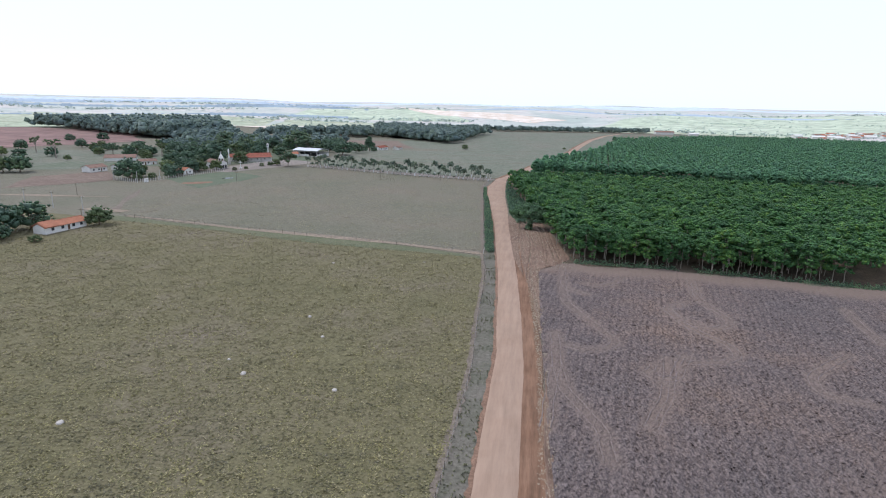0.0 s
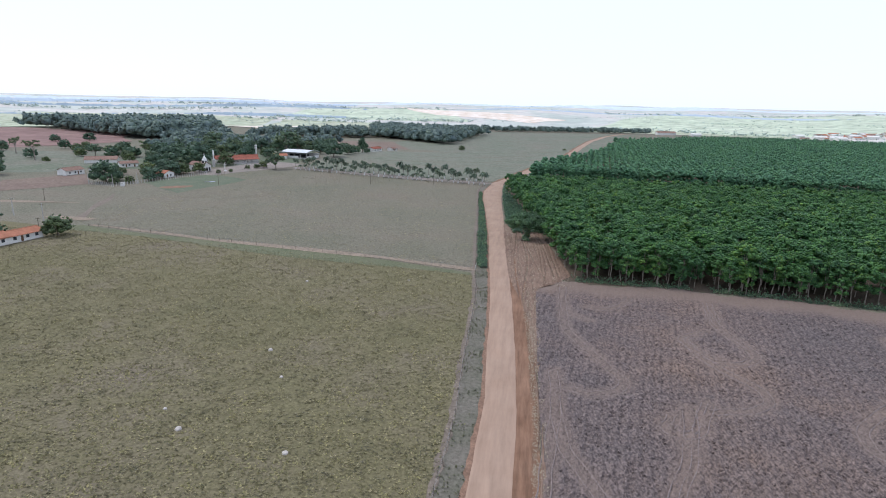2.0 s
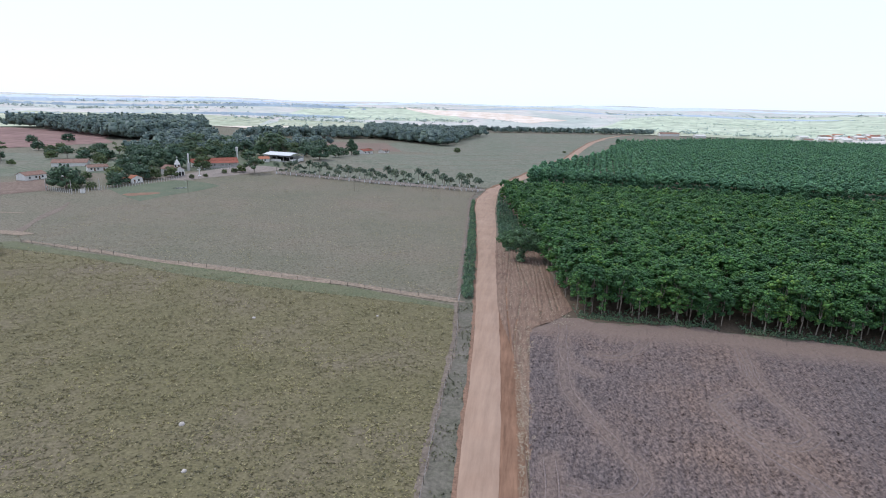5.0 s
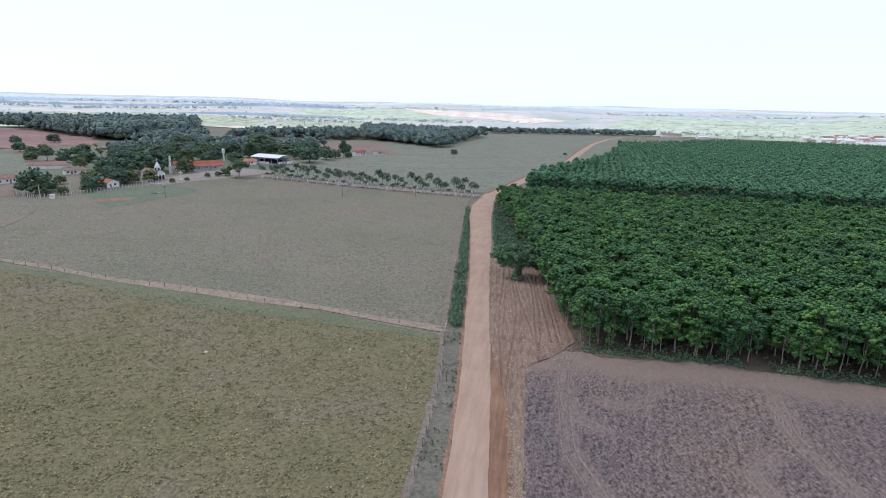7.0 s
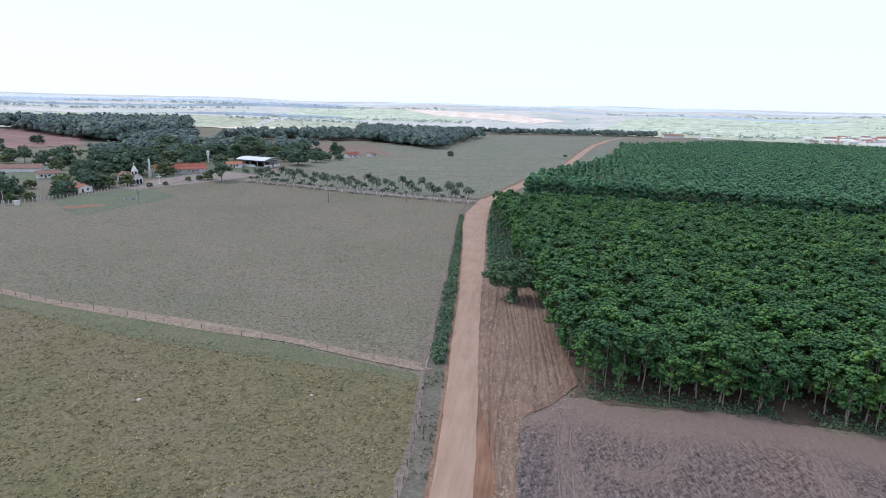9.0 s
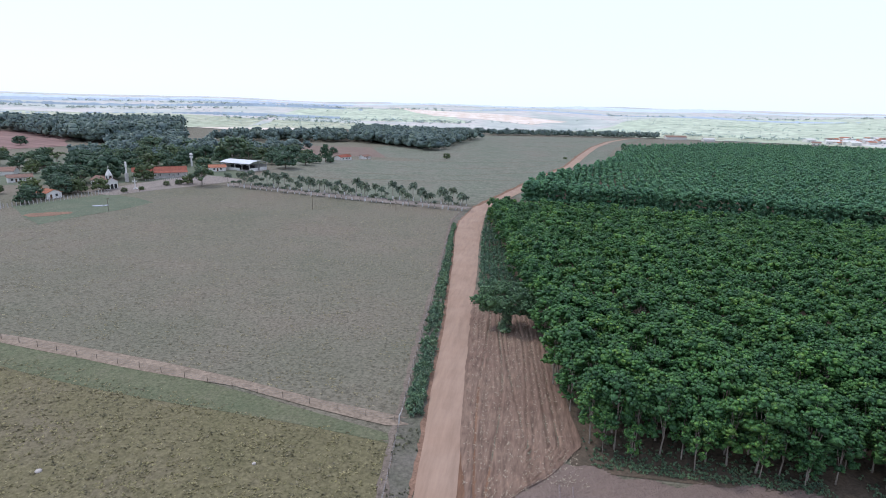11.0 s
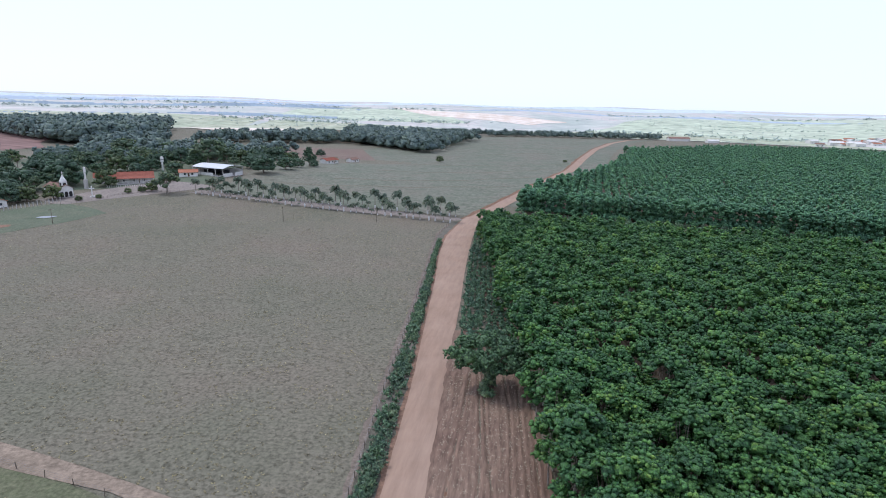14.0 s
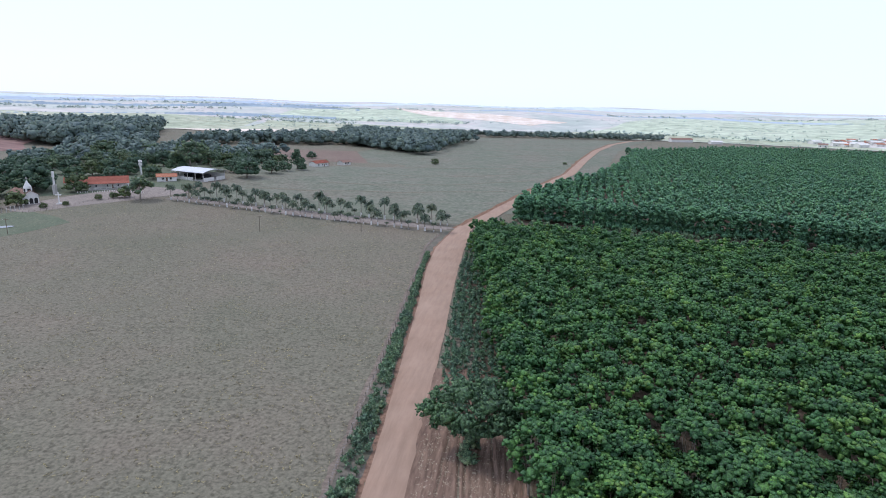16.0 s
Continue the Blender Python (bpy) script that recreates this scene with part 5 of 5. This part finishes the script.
for x in (-8, -2, 5):
    box(bm, x - 1.6, -2, 0.1, x + 1.6, 3, 2.6, 0.1)
part("dark_boxes", bm, M_DARK, sh, "dark boxes inside the shed")
sh.matrix_basis = pose(-110.2, 494.4, gz(-110.2, 494.4) - 0.2, 0, 0, -25)
tagged(sh, "open farm shed with curved pale steel roof and white walls", "shed")


# ---- fences and poles ----
def post_fence(name, pts, step, mat, h, r, label, wires=3, thick=4):
    root = new(name)
    x0, y0 = pts[0]
    root.matrix_basis = pose(x0, y0, gz(x0, y0))
    z0 = gz(x0, y0)
    bm = bmesh.new()
    tube(bm, [(0, 0, -0.2), (0, 0, h)], [r, r * 0.85], thick)
    me = bpy.data.meshes.new("post")
    bm.to_mesh(me)
    bm.free()
    me.materials.append(mat)
    d = [0.0]
    for (xa, ya), (xb, yb) in zip(pts, pts[1:]):
        d.append(d[-1] + math.hypot(xb - xa, yb - ya))
    r_ = np.random.default_rng(len(pts) + int(d[-1]))
    n_ = int(d[-1] / step)
    spots = []
    for k in range(n_ + 1):
        s = k * d[-1] / n_
        x, y = np.interp(s, d, [p[0] for p in pts]), np.interp(s, d, [p[1] for p in pts])
        ob = new("post", me)
        ob.parent = root
        ob.matrix_basis = pose(x - x0, y - y0, gz(x, y) - z0, r_.normal() * 3, r_.normal() * 3, 0) @ Matrix.Scale(r_.uniform(0.85, 1.1), 4)
        spots.append((x - x0, y - y0, gz(x, y) - z0))
    for w in range(wires):
        bm = bmesh.new()
        zz = h * (0.35 + 0.28 * w)
        tube(bm, [(a, b, c + zz) for a, b, c in spots], [0.012] * len(spots), 3)
        part("wire", bm, M_WIRE, root)
    return tagged(root, label, "fence")


ys_f = list(np.arange(60, 386, 12.0))
post_fence("road_fence", [(float(fence_x(y)), float(y)) for y in ys_f], 3.5, M_TIMBER, 1.35, 0.08, "wooden post and wire fence along the clay road")
post_fence("pasture_fence", [(14.0, 191.4), (-60, 216.5), (-134, 243)], 5.2, M_TIMBER, 1.3, 0.065, "wooden post and wire fence across a pasture")
post_fence("garden_fence", [(-204, 362.5), (-185.3, 354), (-178.8, 365), (-167.3, 382), (-152.9, 409)], 1.7, M_CONCRETE, 2.2, 0.2, "pale concrete post fence round a garden", 2)
post_fence("yard_fence", [(-148.3, 401.7), (-140, 411.4), (-135, 428), (-118.7, 437), (-103, 439.5)], 2.2, M_TIMBER, 1.1, 0.07, "low post fence along a farm yard", 2)


post_fence("garden_balustrade", [(-152, 447), (-136, 452), (-120, 449)], 1.1, M_WHITEWASH, 0.9, 0.12, "low white balustrade before the farmhouse garden", 2)


def pole(x, y, h, mat, label, arm=False, r=0.13):
    root = new("utility_pole")
    bm = bmesh.new()
    tube(bm, [(0, 0, -0.3), (0, 0, h)], [r, r * 0.7], 8)
    part("shaft", bm, mat, root)
    if arm:
        bm = bmesh.new()
        box(bm, -0.9, -0.06, h - 0.5, 0.9, 0.06, h - 0.36)
        part("crossarm", bm, M_TIMBER, root)
        for u in (-0.8, 0.0, 0.8):
            bm = bmesh.new()
            tube(bm, [(u, 0, h - 0.36), (u, 0, h - 0.18)], [0.05, 0.035], 6)
            part("insulator", bm, M_WHITEWASH, root)
    root.matrix_basis = pose(x, y, gz(x, y), 0, 0, 25)
    return tagged(root, label, "pole")


for x, y, h in ((-195, 270, 7.5), (-176.7, 262, 7.5), (-153.8, 246.7, 8)):
    pole(x, y, h, M_CONCRETE, "pale concrete power pole in dry pasture", True, 0.2)
for x, y, h in ((-204, 362, 6.5), (-185, 353.5, 7), (-177, 365.5, 6.5)):
    pole(x, y, h, M_CONCRETE, "pale concrete pole beside a garden fence", False, 0.2)
for x, y, h in ((-40.1, 379.6, 6.5), (-1.0, 384.2, 6.5), (-129, 366, 6), (-143, 228, 6), (-191.5, 304, 6)):
    pole(x, y, h, M_TIMBER, "weathered wooden power pole in a pasture", True)
stay = new("gate_post")
bm = bmesh.new()
tube(bm, [(0, 0, -0.2), (0.1, 0.2, 1.4), (0.5, 1.6, 1.9)], [0.13, 0.12, 0.07], 7)
part("bleached_post", bm, M_CONCRETE, stay)
stay.matrix_basis = pose(14.6, 191, gz(14.6, 191))
tagged(stay, "leaning bleached gate post at a fence corner", "post")
tagged(oval("pond", -138.5, 376.6, 3.6, 1.9, 20, 0.2, M_WATER, wob=0.05), kind="structure")
gb = new("gate_box")
bm = bmesh.new()
box(bm, -0.9, -0.9, -0.2, 0.9, 0.9, 2.0, 0.05)
part("body", bm, M_WALL, gb)
bm = bmesh.new()
box(bm, -1.1, -1.1, 2.0, 1.1, 1.1, 2.15, 0.03)
part("lid", bm, M_CONCRETE, gb)
gb.matrix_basis = pose(-181, 356.5, gz(-181, 356.5))
tagged(gb, "small white meter hut beside a garden fence", "hut")


# ---- far town ----
def town_house(L, W, H, roof_mat, label):
    root = new("town_house")
    part("wall", gable_walls(L, W, H, W * 0.18), M_WALL, root)
    part("roof", gable_roof(bmesh.new(), L, W, H, W * 0.18, 0.6, 0.3), roof_mat, root)
    for u in (-L * 0.25, L * 0.25):
        bm = bmesh.new()
        box(bm, u - 0.8, -W / 2 - 0.04, 1.0, u + 0.8, -W / 2 + 0.02, 2.4)
        part("window", bm, M_GLASS, root)
    return tagged(root, label, "house", "houses of the far town")


th = [town_house(16, 10, 4.5, M_ROOF_OR, "pale far town house with orange roof"), town_house(24, 14, 6, M_WHITEWASH, "pale far town building with white roof"),
      town_house(12, 9, 4, M_ROOF_OLD, "pale far town house with brown roof")]
trng = np.random.default_rng(8)
for k in range(64):
    s = trng.random()
    x, y = 1230 + 560 * s + trng.normal() * 40, 2010 + 60 * s + 190 * (trng.random() - 0.5)
    m = pose(x, y, gz(x, y), 0, 0, trng.uniform(-30, 30)) @ Matrix.Scale(trng.uniform(0.8, 1.5), 4)
    if k < 3:
        th[k].matrix_basis = m
    else:
        copy_thing(th[k % 3], m)


# ---- small plants, grass and litter ----
def tuft_proto(seed, n, h, w, spread):
    r = np.random.default_rng(seed)
    v = []
    for _ in range(n):
        a = r.uniform(0, 6.28)
        d = np.array([math.cos(a), math.sin(a), 0])
        s = np.array([-d[1], d[0], 0])
        b = d * r.uniform(0, spread * 0.5)
        t = d * spread * r.uniform(0.5, 1.1) + np.array([0, 0, h * r.uniform(0.6, 1.1)])
        v += [b - s * w, b + s * w, t + s * w * 0.5, t - s * w * 0.5]
    return blades(np.array(v))


srng = np.random.default_rng(17)


def in_south(x, y): return x < fence_x(y) - 0.8 and y < 190.5 - (x - 14) * 0.349 - 4.2 - 2.2 * math.sin(x * 0.9) ** 2


pl = []
while len(pl) < 52000:
    y = 50 + 190 * srng.random() ** 1.15
    x = srng.uniform(-0.85 * y - 12, 16)
    if in_south(x, y) and noise.noise(Vector((x * 0.16, y * 0.16, 0))) + 0.5 * noise.noise(Vector((x * 0.6, y * 0.6, 3))) > srng.uniform(-1.2, 0.35):
        pl.append((x, y, srng.uniform(0.6, 1.5)))
while len(pl) < 58000:
    x, y = srng.uniform(-190, 16), srng.uniform(-60, 240)
    if in_south(x, y) and (x < -0.85 * y - 12 or y < 50):
        pl.append((x, y, srng.uniform(0.8, 1.6)))
scatter("pasture_tufts", [tuft_proto(k, 3, 0.17, 0.14, 0.5) for k in range(5)], pl, M_TUFT, "yellow-green tufts of dry pasture grass", "grass")
pn = []
while len(pn) < 15000:
    y = 190 + 230 * srng.random() ** 1.2
    x = srng.uniform(-150, 27)
    if x < fence_x(y) - 0.8 and y > 194 - (x - 14) * 0.349 and y < 385 - (x - 32) * 0.36 and noise.noise(Vector((x * 0.1, y * 0.1, 7))) + 0.5 * noise.noise(Vector((x * 0.45, y * 0.45, 3))) > srng.uniform(-0.5, 0.4):
        pn.append((x, y, srng.uniform(0.5, 1.25)))
scatter("grazed_tufts", [tuft_proto(20 + k, 4, 0.09, 0.09, 0.4) for k in range(4)], pn, M_TUFT_GREY, "short greyish tufts of grazed dry grass", "grass")
bush = [leaf_cloud(np.random.default_rng(300 + k), [(0, 0, 0.4, 0.4, 0.4)], 3, 7, 0.36, 0.26, solid=False) for k in range(4)]
hedge, dry = [], []
for _ in range(1250):
    y = srng.uniform(193, 352)
    lo, hi = fence_x(y) + 0.7, road_l(y) - 0.9
    if hi > lo and noise.noise(Vector((0, y * 0.09, 1))) > srng.uniform(-0.5, 0.1):
        hedge.append((lo + (hi - lo) * srng.beta(1.15, 1.15), y, srng.uniform(0.6, 1.5)))
for _ in range(900):
    y = srng.uniform(60, 190)
    lo, hi = fence_x(y) - 0.3, road_l(y) - 0.8
    if noise.noise(Vector((0, y * 0.12, 4))) > -0.1:
        dry.append((lo + (hi - lo) * srng.beta(0.6, 0.6), y, srng.uniform(0.12, 0.42)))
scatter("verge_grass", bush, dry, M_DRYWEED, "grey-green dry weeds on the road verge", "weeds")
scatter("verge_weeds", bush, hedge, M_WEED, "thick green weeds between fence and clay road", "weeds")
bed = []
for y in np.arange(243, 378, 1.1):
    for x in np.arange(road_r(y) + 1.4 + 2.5 * max(0, (262 - y) / 18), 43.5, 1.5):
        if srng.random() > 0.12:
            bed.append((x + srng.normal() * 0.15, y + srng.normal() * 0.25, srng.uniform(0.9, 1.9)))
scatter("young_plants", bush, bed, M_BED, "rows of dark green young plants beside the clay road", "plants")
under = []
for _ in range(2600):
    s = srng.random()
    x = 42 + 110 * s
    if noise.noise(Vector((x * 0.11, 0, 9))) > -0.22:
        under.append((x, float(north_y(x)) + 0.6 + abs(srng.normal()) * 3.0, srng.uniform(0.2, 0.6)))
for _ in range(1000):
    x = srng.uniform(54, 280)
    under.append((x, 396 - 0.31 * (x - 50) + srng.uniform(-24, 20), srng.uniform(0.8, 2.4)))
scatter("undergrowth", bush, under, M_WEED, "low green undergrowth at the edge of the plantation", "weeds")
clod = [leaf_cloud(np.random.default_rng(400 + k), [(0, 0, 0.0, 0.05, 0.05)], 1, 0, 0.1, 0.2, solid=False, rough=0.4) for k in range(5)]
lumps = []
while len(lumps) < 11000:
    y = 46 + 132 * srng.random() ** 1.1
    x = srng.uniform(plough_w(y) + 0.5, 0.78 * y + 26)
    if y < north_y(x) - 12:
        row = round((0.945 * x - 0.327 * y) / 0.85) * 0.85 + srng.normal() * 0.15
        lumps.append(((row + 0.327 * y) / 0.945, y, srng.uniform(0.4, 1.25)))
P_ = np.array(lumps)
pressed_ = wheel_marks(P_[:, 0], P_[:, 1])[1]
lumps = [q for q, w in zip(lumps, pressed_) if w < 0.2]
clods_ob = scatter("soil_clods", [(v + np.array([0, 0, 0.16]), f) for v, f in clod], lumps, M_SOIL, "dark clods of ploughed soil in rows", "soil")
straw = []
for _ in range(9000):
    y = 60 + 196 * srng.random() ** 0.6
    lo, hi = (road_r(y) + 2.8, plough_w(y) + 0.8) if y < 176 else (road_r(y) + 0.6, 41.5)
    straw.append((lo + (hi - lo) * srng.random(), y, srng.uniform(0.5, 1.4)))
scatter("straw_litter", [(v + np.array([0, 0, 0.16]), f) for v, f in (tuft_proto(50 + k, 3, 0.08, 0.05, 0.28) for k in range(4))], straw, M_STRAW, "pale maize straw strewn over bare soil", "straw")
for x, y, s in ((-37.5, 102.6, 0.55), (-18.9, 96.6, 0.5), (-31.3, 132.5, 0.5), (-42.4, 108.7, 0.35), (-25.9, 120.7, 0.4), (-33.8, 177.4, 0.45), (-5.1, 180, 0.3), (-61, 84.4, 0.6)):
    bm = bmesh.new()
    bmesh.ops.create_icosphere(bm, subdivisions=2, radius=1)
    for v in bm.verts:
        k = 1 + 0.25 * noise.noise(v.co * 1.7 + Vector((x, y, 0)))
        v.co = Vector((v.co.x * k * s, v.co.y * k * s, v.co.z * k * s * 0.8))
    ob = part("earth_mound", bm, M_MOUND, None)
    ob.matrix_basis = pose(x, y, gz(x, y) + 0.05)
    tagged(ob, "pale dry earth mound in pasture grass", "mound")
